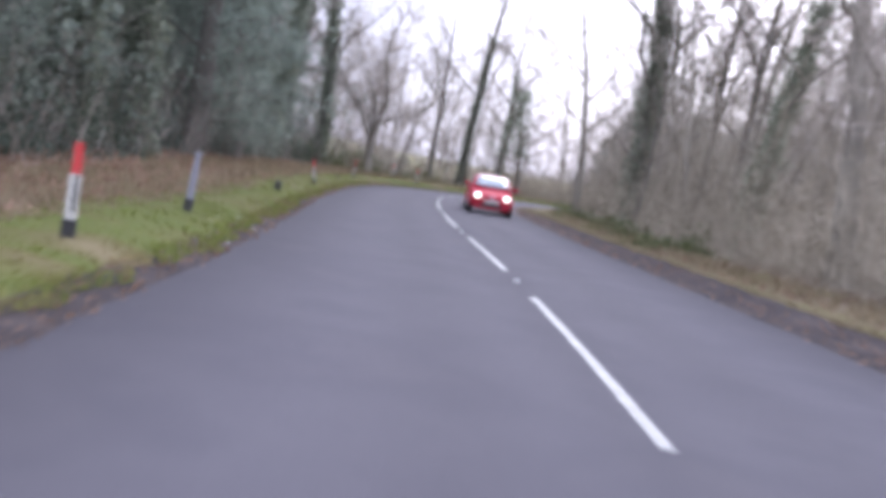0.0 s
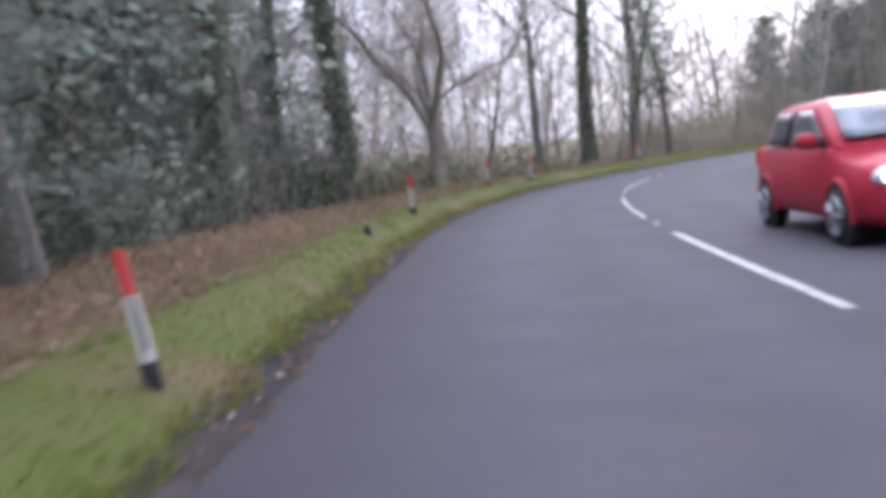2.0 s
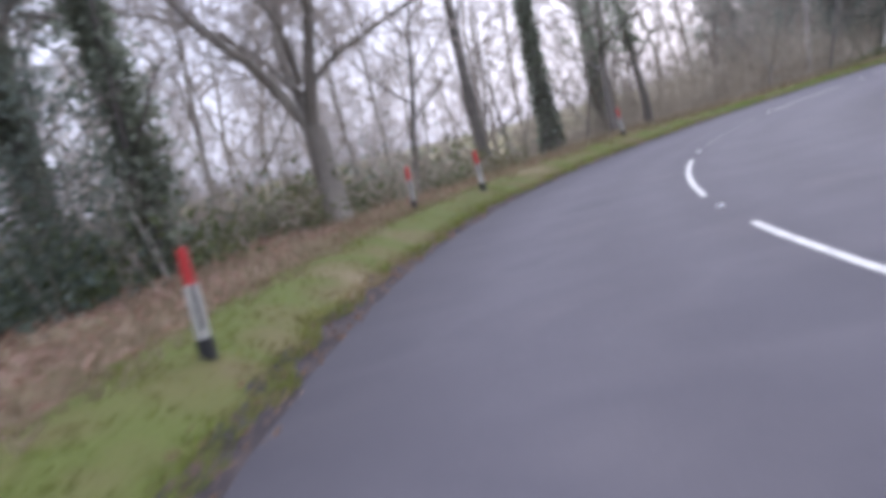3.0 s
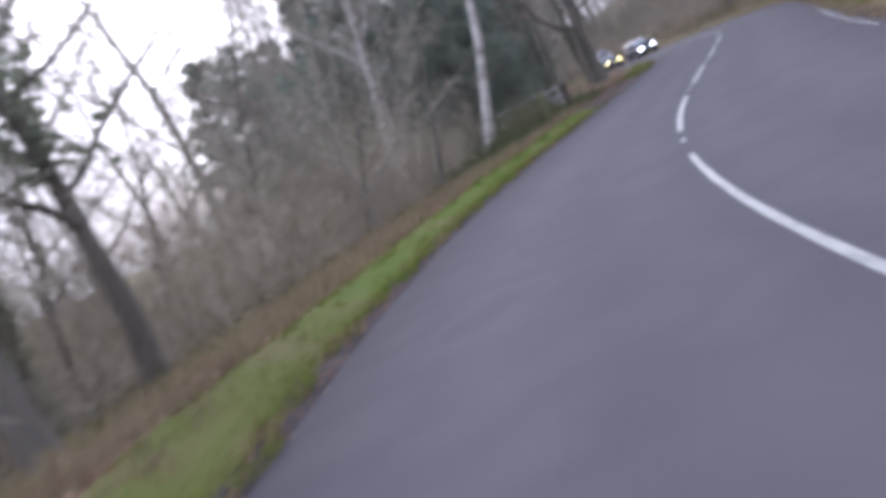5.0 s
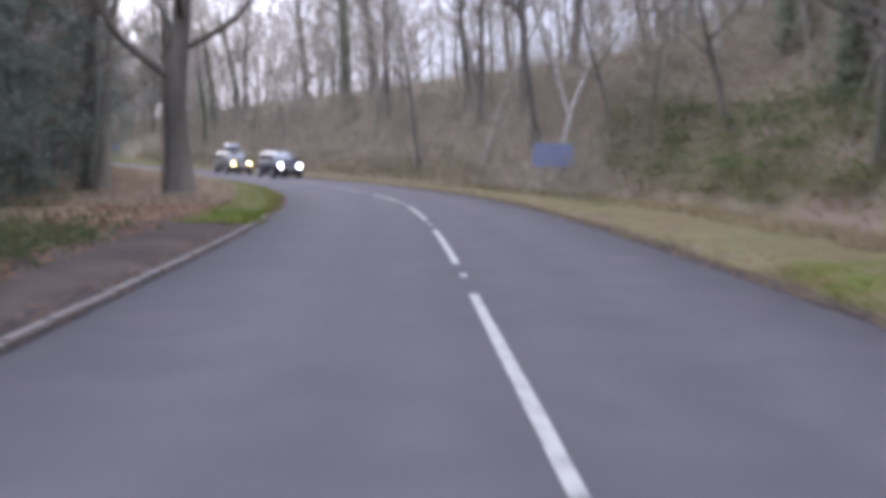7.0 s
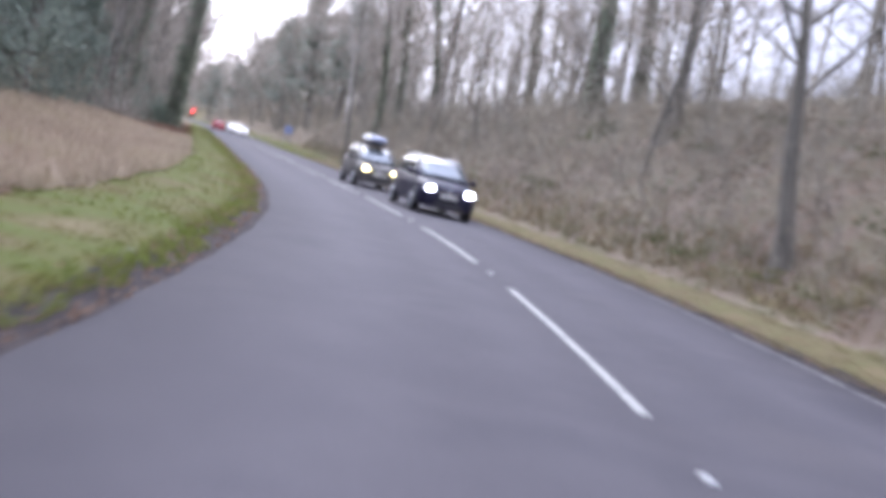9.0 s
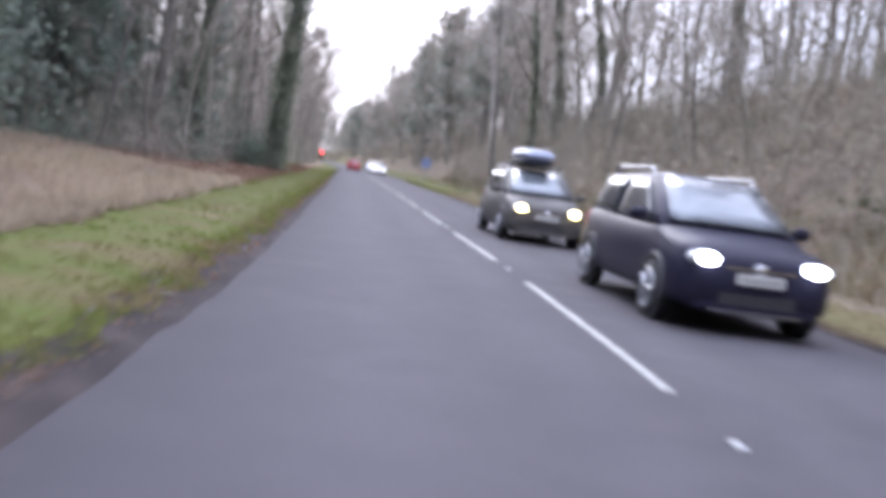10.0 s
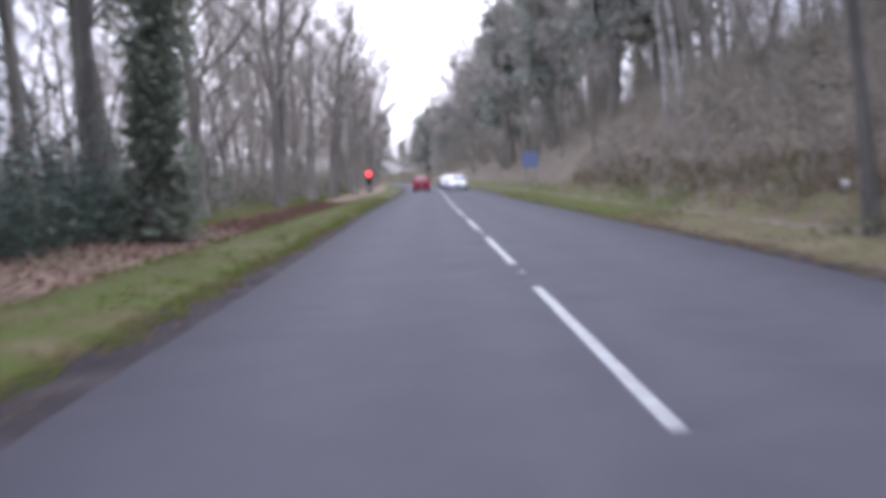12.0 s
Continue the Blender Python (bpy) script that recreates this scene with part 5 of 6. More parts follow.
def bar(a, b, r, sides=8):
    st = Sticks()
    a, b = np.array(a, float), np.array(b, float)
    st.tube(np.array([a, a * 0.5 + b * 0.5, b]), [r, r, r], sides)
    return st.mesh("bar", True)


def field_gate(width=3.3, height=1.15):
    ob = new("field_gate")
    for z in (0.18, 0.36, 0.54, 0.76, height):
        part("rail", bar((0, 0, z), (width, 0, z), 0.024 if z < height else 0.03), STEEL, ob)
    for x in (0.0, width * 0.36, width * 0.68, width):
        part("upright", bar((x, 0.004, 0.14), (x, 0.004, height), 0.024), STEEL, ob)
    part("brace", bar((0.02, -0.02, 0.2), (width * 0.36, -0.02, height), 0.018), STEEL, ob)
    return tagged(ob, "closed galvanised steel field gate between timber posts", "gate")


gate = field_gate()
gh = float(heading(99.4))
gate.matrix_basis = Matrix.Translation(place(99.4, -6.55) + Vector((0, 0, 0.05))) @ Matrix.Rotation(gh + math.pi + 0.1, 4, "Z")


def timber_post(height, w, seed, wood=TIMBER, label="weathered mossy square timber fence post"):
    ob = new("timber_post")
    r = random.Random(seed)
    bm = bmesh.new()
    bmesh.ops.create_cube(bm, size=1, matrix=Matrix.Translation((0, 0, height / 2 - 0.15)) @ Matrix.Diagonal((w, w, height + 0.3, 1)))
    bmesh.ops.subdivide_edges(bm, edges=bm.edges[:], cuts=3, use_grid_fill=True)
    for v in bm.verts:
        v.co.x += r.uniform(-0.012, 0.012)
        v.co.y += r.uniform(-0.012, 0.012)
        if v.co.z > height - 0.05:
            v.co.z += r.uniform(-0.05, 0.03)
    part("post", bm, wood, ob)
    return tagged(ob, label, "fence post", "fence posts")


for k, (s, o, hh, w, ln) in enumerate(((98.1, -6.45, 1.3, 0.26, 3), (94.7, -6.75, 1.3, 0.22, 2), (93.9, -7.5, 1.2, 0.2, -2), (99.6, -10.0, 1.3, 0.24, 0))):
    stand(timber_post(hh, w, k, OLDWOOD, "dark brown square timber gate post") if k == 0 else timber_post(hh, w, k), s, o, first=True, turn=float(heading(s)), lean=ln)

SIGN_BLUE = plain("sign_blue", (0.19, 0.23, 0.38), 0.45)
SIGN_GREY = plain("sign_post_grey", (0.28, 0.28, 0.29), 0.5, 0.4)
BLACK = plain("matt_black", (0.02, 0.02, 0.022), 0.6)


def board_sign(w, h, z, label):
    ob = new("road_sign")
    bm = bmesh.new()
    bmesh.ops.create_cube(bm, size=1, matrix=Matrix.Translation((0, -0.04, z)) @ Matrix.Diagonal((w, 0.02, h, 1)))
    bmesh.ops.bevel(bm, geom=[e for e in bm.edges if abs(e.verts[0].co.y - e.verts[1].co.y) > 0.01], offset=0.06, segments=3, affect="EDGES")
    part("panel", bm, SIGN_BLUE, ob, "dull blue panel")
    for x in (-w * 0.3, w * 0.3):
        part("post", bar((x, 0, -0.3), (x, 0, z + h / 2), 0.038), SIGN_GREY, ob)
    return tagged(ob, label, "road sign")


sg1 = board_sign(1.6, 0.9, 1.55, "dull blue road sign on two grey posts under the trees")
stand(sg1, 121.5, 6.9, first=True, turn=float(heading(112)) - 0.1)
sg2 = board_sign(1.0, 1.0, 2.1, "small blue road sign on two grey posts by the verge")
stand(sg2, 235.0, 5.4, first=True, turn=float(heading(235)))

LAMP_RED = plain("red_lamp", (0.9, 0.06, 0.06), 0.3, emit=5, emit_colour=(1, 0.05, 0.05))
LAMP_OFF = plain("unlit_lamp", (0.05, 0.05, 0.045), 0.3)


def signal():
    ob = new("traffic_signal")
    part("pole", bar((0, 0.1, -0.2), (0, 0.1, 2.1), 0.05), SIGN_GREY, ob)
    bm = bmesh.new()
    bmesh.ops.create_cube(bm, size=1, matrix=Matrix.Translation((0, 0, 1.45)) @ Matrix.Diagonal((0.42, 0.12, 1.05, 1)))
    bmesh.ops.bevel(bm, geom=bm.edges[:], offset=0.03, segments=2, affect="EDGES")
    part("backing_board", bm, BLACK, ob)
    for z, m, nm in ((1.78, LAMP_RED, "red_lamp"), (1.45, LAMP_OFF, "amber_lamp"), (1.12, LAMP_OFF, "green_lamp")):
        bm = bmesh.new()
        bmesh.ops.create_uvsphere(bm, u_segments=16, v_segments=8, radius=1, matrix=Matrix.Translation((0, -0.065, z)) @ Matrix.Diagonal((0.13, 0.05, 0.13, 1)))
        part(nm, bm, m, ob, "lit red lamp" if m is LAMP_RED else "")
        st = Sticks()
        a = np.linspace(-0.2, math.pi + 0.2, 9)
        st.many(np.stack([np.cos(a) * 0.15, 0 * a - 0.06, z + np.sin(a) * 0.15], -1), np.stack([np.cos(a) * 0.15, 0 * a - 0.24, z + np.sin(a) * 0.15], -1), 0.03, 0.03, 4)
        part("hood", st.mesh("hood"), BLACK, ob)
    return tagged(ob, "portable traffic signal showing red beside the road", "traffic signal")


sig = signal()
stand(sig, 252.0, -6.05, first=True, turn=float(heading(252)))


def fallen_log():
    ob = new("fallen_log")
    st, r = Sticks(), np.random.default_rng(8)
    p = curve_pts((0, 0, 0), (1, 0.1, -0.1), 2.2, 7, 0.06, r)
    st.tube(p, np.linspace(0.13, 0.08, 8), 8, 0.06, r)
    part("log", st.mesh("log", True), BIRCH, ob)
    return tagged(ob, "pale fallen birch log lying on the bank", "log")


lg = fallen_log()
lg.matrix_basis = Matrix.Translation(place(191.4, 5.92) + Vector((0, 0, 0.2))) @ Matrix.Rotation(float(heading(191)) - 0.3, 4, "Z") @ Matrix.Rotation(-0.2, 4, "Y") @ Matrix.Diagonal((0.5, 1.0, 1.0, 1))
# a small copy of the log stands in for a white item of litter
copy_thing(lg, Matrix.Translation(place(161.0, -7.4) + Vector((0, 0, 0.22))) @ Matrix.Rotation(0.4, 4, "Z") @ Matrix.Diagonal((0.4, 0.4, 0.4, 1)))


# ---- vehicles ----
GLASS = plain("car_glass", (0.13, 0.145, 0.16), 0.06, 0.35, coat=0.3)
# opaque near-black panes, less mirror-like than the windscreen
SIDEGLASS = plain("dark_side_glass", (0.03, 0.034, 0.04), 0.12, 0.0, spec=0.5)
TYRE = material("tyre_rubber", [(0.018, 0.018, 0.018), (0.03, 0.03, 0.03)], 20, 0.85, 0.2, 0.2)
RIM = plain("alloy_rim", (0.45, 0.46, 0.48), 0.3, 0.9)
PLASTIC = plain("dark_trim", (0.03, 0.03, 0.033), 0.55)
PLATE = plain("number_plate", (0.72, 0.72, 0.68), 0.4)
PLATE_BAR = plain("plate_bars", (0.06, 0.06, 0.06), 0.5)
CHROME = plain("chrome_trim", (0.7, 0.71, 0.73), 0.12, 1.0)
LAMP_W = plain("lit_headlamp_white", (0.95, 0.95, 1.0), 0.1, emit=14, emit_colour=(0.93, 0.95, 1.0))
LAMP_Y = plain("lit_headlamp_warm", (1.0, 0.9, 0.6), 0.1, emit=8, emit_colour=(1.0, 0.8, 0.3))
LAMP_DIM = plain("lit_headlamp_soft", (0.95, 0.92, 0.85), 0.1, emit=2, emit_colour=(1.0, 0.9, 0.76))
LAMP_GLASS = plain("lamp_glass", (0.6, 0.62, 0.64), 0.08, coat=1)
TAIL = plain("tail_lamp", (0.45, 0.02, 0.02), 0.25, emit=0.05, emit_colour=(1, 0.05, 0.03))


def loft(rows, name, smooth=True, cap=True):
    """A skin over rings of points, closed at both ends."""
    bm = bmesh.new()
    rings = [[bm.verts.new(p) for p in ring] for ring in rows]
    n = len(rings[0])
    for a, b in zip(rings, rings[1:]):
        for i in range(n):
            bm.faces.new((a[i], a[(i + 1) % n], b[(i + 1) % n], b[i]))
    if cap:
        bm.faces.new(rings[0][::-1])
        bm.faces.new(rings[-1])
    for f in bm.faces:
        f.smooth = smooth
    bmesh.ops.recalc_face_normals(bm, faces=bm.faces[:])
    return bm


def section(x, half):
    """A ring across the car from points (half width, height) up its left side, with tightly rounded corners."""
    tight = [half[0]]
    for a, b, c in zip(half, half[1:], half[2:]):
        tight += [(b[0] + 0.14 * (q[0] - b[0]), b[1] + 0.14 * (q[1] - b[1])) for q in (a, c)]
    half = tight + [half[-1]]
    return [(x, y, z) for y, z in half] + [(x, -y, z) for y, z in reversed(half)]


def quad_patch(a, b, c, d, n=5, m=4, out=(0, 0, 0), puff=0.0):
    """A slightly domed pane between four corners, with thickness."""
    a, b, c, d, out = (Vector(v) for v in (a, b, c, d, out))
    bm = bmesh.new()
    g = []
    for i in range(n + 1):
        row = []
        for j in range(m + 1):
            u, v = i / n, j / m
            p = a.lerp(b, u).lerp(d.lerp(c, u), v) + out * (1 + puff * 16 * u * (1 - u) * v * (1 - v))
            row.append(bm.verts.new(p))
        g.append(row)
    for i in range(n):
        for j in range(m):
            bm.faces.new((g[i][j], g[i + 1][j], g[i + 1][j + 1], g[i][j + 1])).smooth = True
    bmesh.ops.recalc_face_normals(bm, faces=bm.faces[:])
    bmesh.ops.solidify(bm, geom=bm.faces[:], thickness=0.006)
    return bm


def wheel(ob, x, y, r, w):
    side = 1 if y > 0 else -1
    bm = bmesh.new()
    bmesh.ops.create_cone(bm, cap_ends=True, segments=28, radius1=r, radius2=r, depth=w, matrix=Matrix.Translation((x, y - side * w / 2, r)) @ Matrix.Rotation(math.pi / 2, 4, "X"))
    bmesh.ops.bevel(bm, geom=[e for e in bm.edges if abs((e.verts[0].co.y - e.verts[1].co.y)) < 1e-4], offset=0.03, segments=3, affect="EDGES")
    for f in bm.faces:
        f.smooth = True
    t = part("tyre", bm, TYRE, ob)
    bm = bmesh.new()
    bmesh.ops.create_cone(bm, cap_ends=True, segments=24, radius1=r * 0.66, radius2=r * 0.6, depth=0.03, matrix=Matrix.Translation((x, y + side * 0.004, r)) @ Matrix.Rotation(-side * math.pi / 2, 4, "X"))
    hub = part("rim", bm, PLASTIC, t)
    st = Sticks()
    for k in range(5):
        a = k * 2 * math.pi / 5
        st.many([(x, y + side * 0.03, r)], [(x + math.cos(a) * r * 0.64, y + side * 0.024, r + math.sin(a) * r * 0.64)], r * 0.13, r * 0.1, 6)
    a = np.linspace(0, 2 * math.pi, 21)
    st.tube(np.stack([x + np.cos(a) * r * 0.63, 0 * a + y + side * 0.022, r + np.sin(a) * r * 0.63], -1), np.full(21, r * 0.05), 6)
    part("spokes", st.mesh("spokes", True), RIM, t)


def car(length, width, height, paint, lamp, label, suv=False, rails=False, ahead=True, belt_chrome=False):
    """A car that faces +x: painted shell, panes, lamps, plates, mirrors and wheels."""
    ob = new("car")
    L, W, H = length / 2, width / 2, height
    r = 0.35 if suv else 0.295
    g = 0.24 if suv else 0.19
    hood, cowl = (0.98, 1.1) if suv else (0.83, 0.98)
    hood, cowl = hood * H / (1.72 if suv else 1.46), cowl * H / (1.72 if suv else 1.46)
    xc = L - (1.02 if suv else 0.82)
    xr = xc - (0.95 if suv else 0.8)
    xe = -L + (0.22 if suv else 0.3)
    low = 0.36 * H
    body = [
        section(L, [(W * 0.5, g + 0.06), (W * 0.72, g + 0.14), (W * 0.74, low), (W * 0.66, hood * 0.78), (W * 0.4, hood * 0.8)]),
        section(L - 0.08, [(W * 0.6, g), (W * 0.88, g + 0.1), (W * 0.9, low), (W * 0.8, hood * 0.88), (W * 0.45, hood * 0.9)]),
        section(L - 0.3, [(W * 0.7, g), (W * 0.97, g + 0.08), (W * 0.985, low), (W * 0.9, hood * 0.95), (W * 0.5, hood * 0.99)]),
        section(L - 0.75, [(W * 0.7, g), (W * 0.98, g + 0.08), (W, low), (W * 0.93, hood * 1.0), (W * 0.5, hood * 1.06)]),
        section(xc, [(W * 0.7, g), (W * 0.98, g + 0.08), (W, low), (W * 0.95, cowl * 0.97), (W * 0.5, cowl)]),
        section(0.0, [(W * 0.7, g), (W * 0.98, g + 0.08), (W, low), (W * 0.95, cowl * 0.99), (W * 0.5, cowl)]),
        section(xe + 0.2, [(W * 0.7, g), (W * 0.98, g + 0.08), (W, low), (W * 0.93, cowl * 1.02), (W * 0.5, cowl * 1.03)]),
        section(-L + 0.1, [(W * 0.6, g + 0.05), (W * 0.9, g + 0.1), (W * 0.93, low), (W * 0.87, cowl), (W * 0.5, cowl * 1.02)]),
        section(-L, [(W * 0.5, g + 0.1), (W * 0.78, g + 0.16), (W * 0.82, low), (W * 0.78, cowl * 0.9), (W * 0.45, cowl * 0.92)]),
    ]
    part("body", loft(body, "body"), paint, ob)
    # cabin: roof and pillars
    tw = W * 0.76
    cab = [
        section(xc + 0.02, [(W * 0.9, cowl * 0.9), (W * 0.91, cowl * 0.97), (W * 0.6, cowl * 0.99)]),
        section(xc - 0.25, [(W * 0.9, cowl * 0.92), (W * 0.88, cowl + (H - cowl) * 0.22 / (xc - xr)), (W * 0.5, cowl + (H - cowl) * 0.235 / (xc - xr))]),
        section(xr, [(W * 0.92, cowl * 0.92), (tw * 1.0, H * 0.955), (tw * 0.55, H * 0.985)]),
        section(xr - 0.5, [(W * 0.92, cowl * 0.92), (tw, H * 0.975), (tw * 0.55, H)]),
        section(xe + 0.45, [(W * 0.91, cowl * 0.92), (tw * 0.97, H * 0.955), (tw * 0.55, H * 0.985)]),
        section(xe + 0.1, [(W * 0.88, cowl * 0.92), (tw * 0.93, H * 0.9), (tw * 0.55, H * 0.93)]),
        section(xe - 0.12, [(W * 0.85, cowl * 0.9), (W * 0.83, cowl), (W * 0.5, cowl * 1.02)]),
    ]
    part("cabin", loft(cab, "cabin"), paint, ob)
    # panes
    z0, z1 = cowl * 1.0, H * 0.945
    part("windscreen", quad_patch((xc - 0.015, -W * 0.8, z0 + 0.01), (xc - 0.015, W * 0.8, z0 + 0.01), (xr + 0.06, tw * 0.84, z1), (xr + 0.06, -tw * 0.84, z1), out=(0.045, 0, 0.045), puff=0.5), GLASS, ob, "raked windscreen reflecting the sky")
    part("rear_window", quad_patch((xe - 0.08, -W * 0.72, cowl * 1.03), (xe - 0.08, W * 0.72, cowl * 1.03), (xe + 0.12, tw * 0.78, H * 0.9), (xe + 0.12, -tw * 0.78, H * 0.9), out=(-0.03, 0, 0.015), puff=0.4), GLASS, ob)
    split = (xc + xe) / 2 - 0.1
    for sd in (-1, 1):
        def wp(x, z):
            k = (z - cowl) / (H * 0.955 - cowl)
            return (x, sd * ((W * 0.915) * (1 - k) + tw * 1.0 * k + 0.026), z)
        zb, zt = cowl * 1.01, H * 0.925
        part("side_window", quad_patch(wp(xc - 0.22, zb), wp(split + 0.05, zb), wp(split + 0.05, zt), wp(xr - 0.06, zt)), SIDEGLASS, ob)
        part("side_window", quad_patch(wp(split - 0.05, zb), wp(xe + 0.3, zb), wp(xe + 0.5, zt), wp(split - 0.05, zt)), SIDEGLASS, ob)
        if belt_chrome:
            part("belt_trim", bar(wp(xc - 0.2, cowl * 0.985), wp(xe + 0.3, cowl * 0.985), 0.014, 5), CHROME, ob)
        if rails:
            st = Sticks()
            p = np.array([(xr - 0.1, sd * tw * 0.92, H * 0.965), (xr - 0.25, sd * tw * 0.93, H + 0.035), (xe + 0.7, sd * tw * 0.92, H + 0.035), (xe + 0.5, sd * tw * 0.9, H * 0.965)])
            st.tube(p, [0.02] * 4, 6)
            part("roof_rail", st.mesh("roof_rail", True), STEEL, ob)
        # mirror
        bm = bmesh.new()
        bmesh.ops.create_uvsphere(bm, u_segments=12, v_segments=8, radius=1, matrix=Matrix.Translation((xc - 0.32, sd * (W + 0.1), cowl * 1.06)) @ Matrix.Diagonal((0.07, 0.12, 0.085, 1)))
        for f in bm.faces:
            f.smooth = True
        mr = part("mirror", bm, paint, ob)
        part("mirror_arm", bar((xc - 0.3, sd * W * 0.9, cowl), (xc - 0.32, sd * (W + 0.05), cowl * 1.04), 0.02, 5), PLASTIC, mr)
        # head lamp
        y0, y1, zl = W * 0.46, W * 0.86, hood * (0.82 if suv else 0.8)
        bm = bmesh.new()
        bmesh.ops.create_uvsphere(bm, u_segments=16, v_segments=10, radius=1, matrix=Matrix.Translation((L - 0.1, sd * (y0 + y1) / 2, zl)) @ Matrix.Rotation(-sd * 0.35, 4, "Z") @ Matrix.Diagonal((0.11, 0.23, 0.085, 1) if suv else (0.11, 0.17, 0.1, 1)))
        for f in bm.faces:
            f.smooth = True
        hl = part("headlight", bm, LAMP_GLASS, ob)
        bm = bmesh.new()
        bmesh.ops.create_uvsphere(bm, u_segments=14, v_segments=8, radius=1, matrix=Matrix.Translation((L - 0.005, sd * (y0 + y1) / 2, zl)) @ Matrix.Diagonal((0.06, 0.125, 0.065, 1) if suv else (0.05, 0.1, 0.06, 1)))
        part("lamp", bm, lamp, hl, "lit lamp")
        # tail lamp
        bm = bmesh.new()
        bmesh.ops.create_cube(bm, size=1, matrix=Matrix.Translation((-L + 0.06, sd * W * 0.78, cowl * 0.86)) @ Matrix.Diagonal((0.1, 0.22, 0.26, 1)))
        bmesh.ops.bevel(bm, geom=bm.edges[:], offset=0.03, segments=2, affect="EDGES")
        part("tail_light", bm, TAIL, ob)
        # arches and wheels
        for x in (L - 0.82 if suv else L - 0.68, -L + (0.86 if suv else 0.62)):
            a = np.linspace(-0.15, math.pi + 0.15, 15)
            st = Sticks()
            st.tube(np.stack([x + np.cos(a) * (r + 0.05), 0 * a + sd * (W - 0.015), r + np.sin(a) * (r + 0.05)], -1), np.full(15, 0.035), 6)
            part("wheel_arch", st.mesh("wheel_arch", True), PLASTIC if suv else paint, ob)
            # flat black disc on the body side, painted shade in place of a hollow
            bm = bmesh.new()
            bmesh.ops.create_cone(bm, cap_ends=True, segments=24, radius1=r + 0.05, radius2=r + 0.05, depth=0.02, matrix=Matrix.Translation((x, sd * (W - 0.005), r)) @ Matrix.Rotation(math.pi / 2, 4, "X"))
            part("wheel_well", bm, BLACK, ob)
            wheel(ob, x, sd * (W + 0.012), r, 0.2)
        # fog lamp
        bm = bmesh.new()
        bmesh.ops.create_uvsphere(bm, u_segments=10, v_segments=6, radius=1, matrix=Matrix.Translation((L - 0.035, sd * W * 0.62, g + 0.2)) @ Matrix.Diagonal((0.03, 0.06, 0.04, 1)))
        part("fog_lamp", bm, LAMP_GLASS, ob)

    def box(name, x, y, z, dx, dy, dz, mat, parent=ob, lbl="", bev=0.015):
        bm = bmesh.new()
        bmesh.ops.create_cube(bm, size=1, matrix=Matrix.Translation((x, y, z)) @ Matrix.Diagonal((dx, dy, dz, 1)))
        bmesh.ops.bevel(bm, geom=bm.edges[:], offset=min(bev, dx * 0.4, dz * 0.4), segments=2, affect="EDGES")
        return part(name, bm, mat, parent, lbl)

    box("lower_grille", L - 0.03, 0, g + 0.17, 0.09, W * 0.95, 0.16, PLASTIC)
    box("grille", L - 0.045, 0, hood * 0.72, 0.07, W * 0.8, 0.1, PLASTIC)
    box("grille_bar", L - 0.005, 0, hood * 0.755, 0.03, W * 0.9, 0.045 if suv else 0.025, CHROME)
    bm = bmesh.new()
    bmesh.ops.create_uvsphere(bm, u_segments=12, v_segments=8, radius=1, matrix=Matrix.Translation((L + 0.0, 0, hood * 0.76)) @ Matrix.Diagonal((0.02, 0.075, 0.06, 1)))
    part("badge", bm, CHROME, ob, "plain chrome badge")
    box("bumper", L - 0.03, 0, g + 0.08, 0.1, W * 1.5, 0.09, paint)
    if suv:
        box("bumper_trim", L + 0.015, 0, g + 0.045, 0.03, W * 1.15, 0.03, CHROME)
    for x, sgn in ((L + 0.03, 1), (-L - 0.005, -1)):
        pl = box("number_plate", x, 0, g + (0.4 if suv and sgn > 0 else 0.3 if sgn > 0 else 0.45), 0.014, 0.52, 0.11, PLATE, bev=0.004)
        for k in range(6):
            box("plate_bar", x + sgn * 0.008, -0.2 + 0.08 * k, g + (0.4 if suv and sgn > 0 else 0.3 if sgn > 0 else 0.45), 0.006, 0.045, 0.07, PLATE_BAR, pl, bev=0.002)
    for y in (-0.28, 0.3):
        part("wiper", bar((xc + 0.02, y, cowl * 1.02), (xc - 0.12, y + 0.42, cowl * 1.02 + 0.13), 0.009, 4), PLASTIC, ob)
    return tagged(ob, label, "car")


def park(ob, s, o, oncoming=True, nudge=0.0):
    x, y = line(s, o)
    ob.matrix_basis = Matrix.Translation((float(x), float(y), -0.012)) @ Matrix.Rotation(float(heading(s)) + (-1 if oncoming else 1) * math.pi / 2 + nudge, 4, "Z")
    return ob


RED = plain("red_paint", (0.36, 0.028, 0.045), 0.42, 0.0, spec=0.15)
NAVY = plain("dark_paint", (0.02, 0.019, 0.034), 0.35, 0.0, spec=0.12)
BRONZE = plain("grey_brown_paint", (0.085, 0.08, 0.076), 0.45, 0.0, spec=0.12)
WHITE = plain("white_paint", (0.75, 0.76, 0.78), 0.35, coat=0.7)
SILVER = plain("silver_paint", (0.45, 0.46, 0.48), 0.35, 0.6, coat=0.6)
park(car(3.75, 1.66, 1.47, RED, LAMP_DIM, "small red hatchback with its headlights on"), 31.2, 1.9)
park(car(4.65, 1.85, 1.74, NAVY, LAMP_W, "dark blue-black off-roader with white headlights on", suv=True, rails=True), 149.5, 1.95)
suv2 = park(car(4.7, 1.86, 1.72, BRONZE, LAMP_Y, "grey-brown estate off-roader with yellowish headlights on", suv=True, rails=True, belt_chrome=True), 160.6, 1.95)
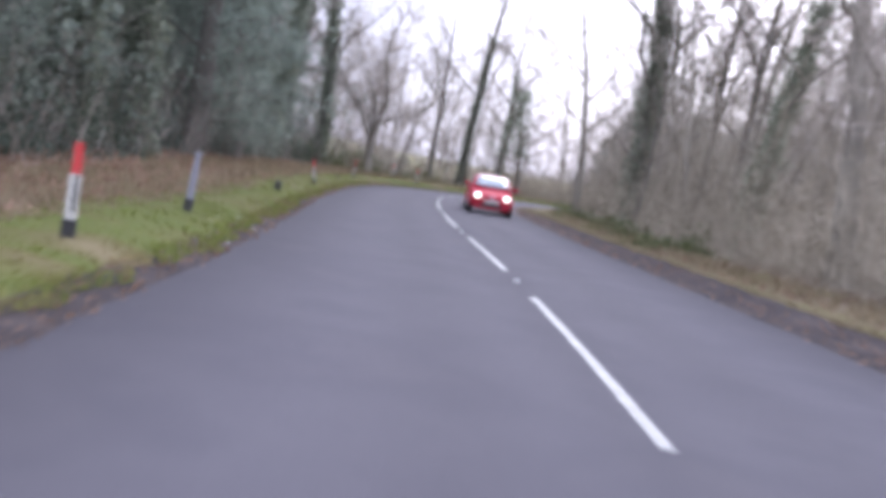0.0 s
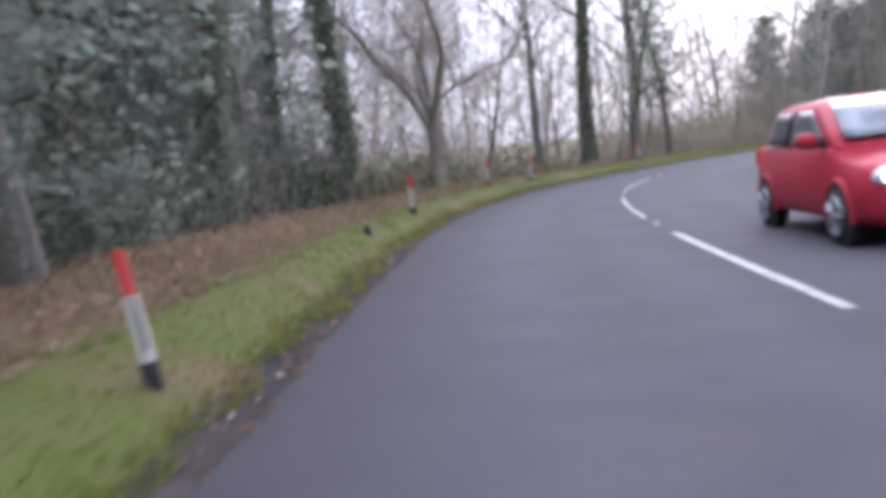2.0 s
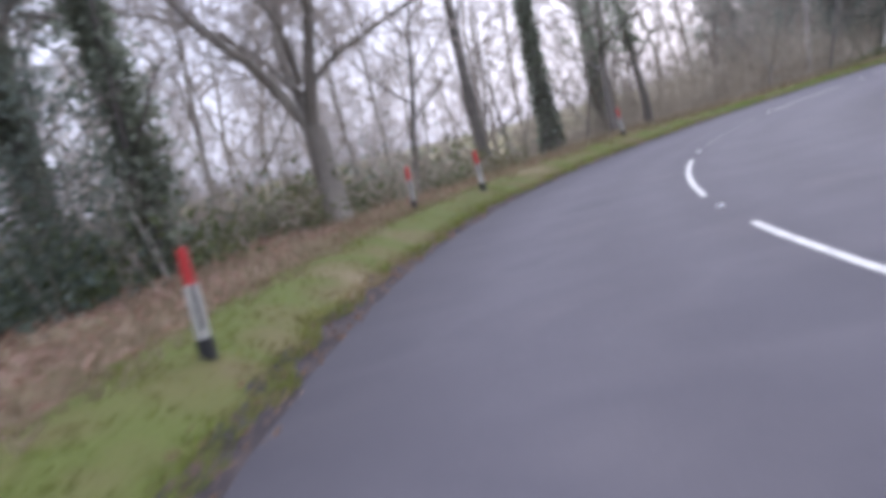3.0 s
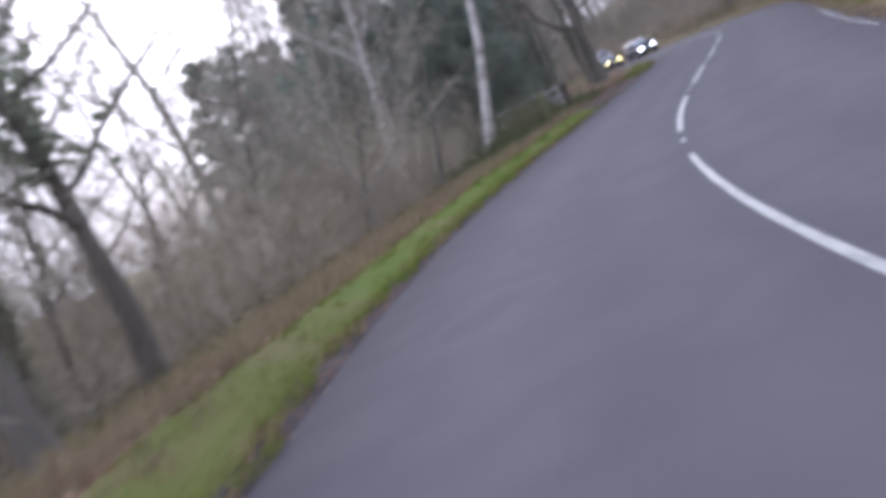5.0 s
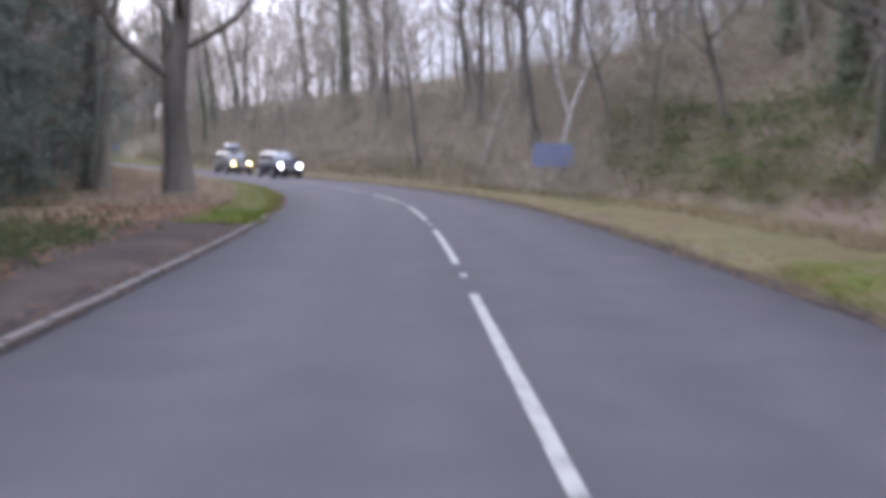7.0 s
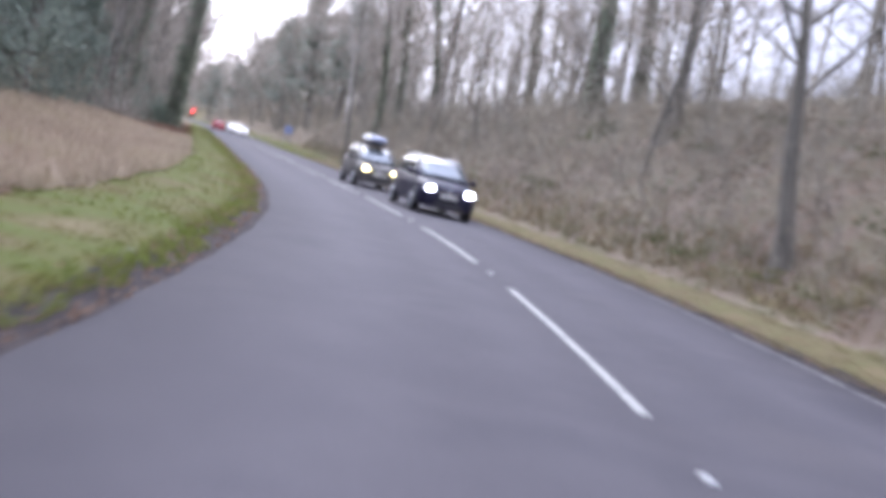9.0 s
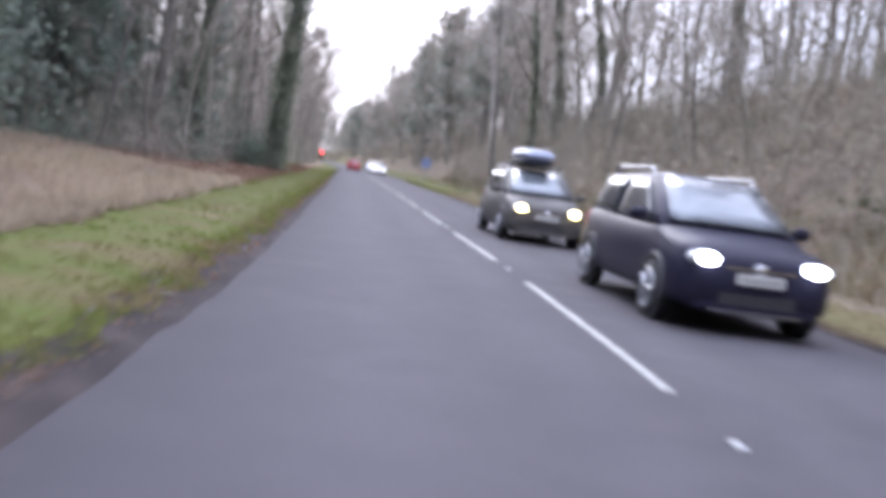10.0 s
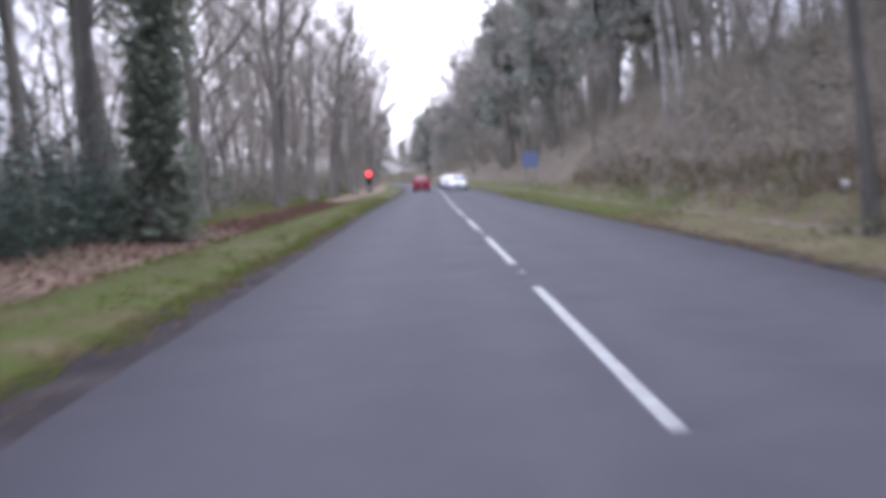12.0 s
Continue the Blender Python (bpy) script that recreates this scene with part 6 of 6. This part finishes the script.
park(car(4.0, 1.72, 1.5, RED, LAMP_DIM, "red car driving ahead with its tail lights showing"), 270, -1.8, oncoming=False)
park(car(4.2, 1.75, 1.5, WHITE, LAMP_DIM, "white car waiting in the far queue"), 272, 1.9)
park(car(4.3, 1.78, 1.5, SILVER, LAMP_DIM, "silver car waiting in the far queue"), 281, 1.9)
park(car(4.3, 1.78, 1.55, WHITE, LAMP_DIM, "white car at the back of the far queue"), 290, 1.9)
park(car(4.3, 1.78, 1.5, NAVY, LAMP_DIM, "dark car at the back of the far queue"), 299, 1.9)


def roof_box():
    ob = new("roof_box")
    def ring(x, k, z0, z1):
        return section(x, [(0.22 * k, z0), (0.40 * k, z0 + 0.03), (0.42 * k, (z0 + z1) / 2), (0.34 * k, z1 - 0.03), (0.2 * k, z1)])
    lid = [ring(1.02, 0.7, 0.17, 0.26), ring(0.97, 0.88, 0.17, 0.33), ring(0.8, 0.98, 0.17, 0.39), ring(0.3, 1, 0.17, 0.41), ring(-0.6, 1, 0.17, 0.41), ring(-0.94, 0.95, 0.17, 0.38), ring(-1.02, 0.85, 0.17, 0.3)]
    tray = [ring(1.0, 0.66, 0.06, 0.17), ring(0.95, 0.86, 0.03, 0.175), ring(0.6, 0.99, 0.02, 0.175), ring(-0.6, 0.99, 0.02, 0.175), ring(-0.95, 0.94, 0.03, 0.175), ring(-1.0, 0.8, 0.08, 0.17)]
    part("lid", loft(lid, "lid"), plain("box_plastic", (0.20, 0.225, 0.31), 0.4, coat=0.3), ob, "pale blue-grey lid")
    part("tray", loft(tray, "tray"), plain("box_tray_plastic", (0.035, 0.038, 0.06), 0.5), ob, "dark lower shell")
    for x in (0.45, -0.45):
        part("roof_bar", bar((x, -0.66, -0.02), (x, 0.66, -0.02), 0.022), PLASTIC, ob)
        for y in (-0.62, 0.62):
            part("foot", bar((x, y, -0.09), (x, y, -0.01), 0.03), PLASTIC, ob)
    return tagged(ob, "blue-grey plastic roof box on the off-roader's roof bars", "roof box")


rb = roof_box()
rb.matrix_basis = suv2.matrix_basis @ Matrix.Translation((-0.35, 0, 1.82))
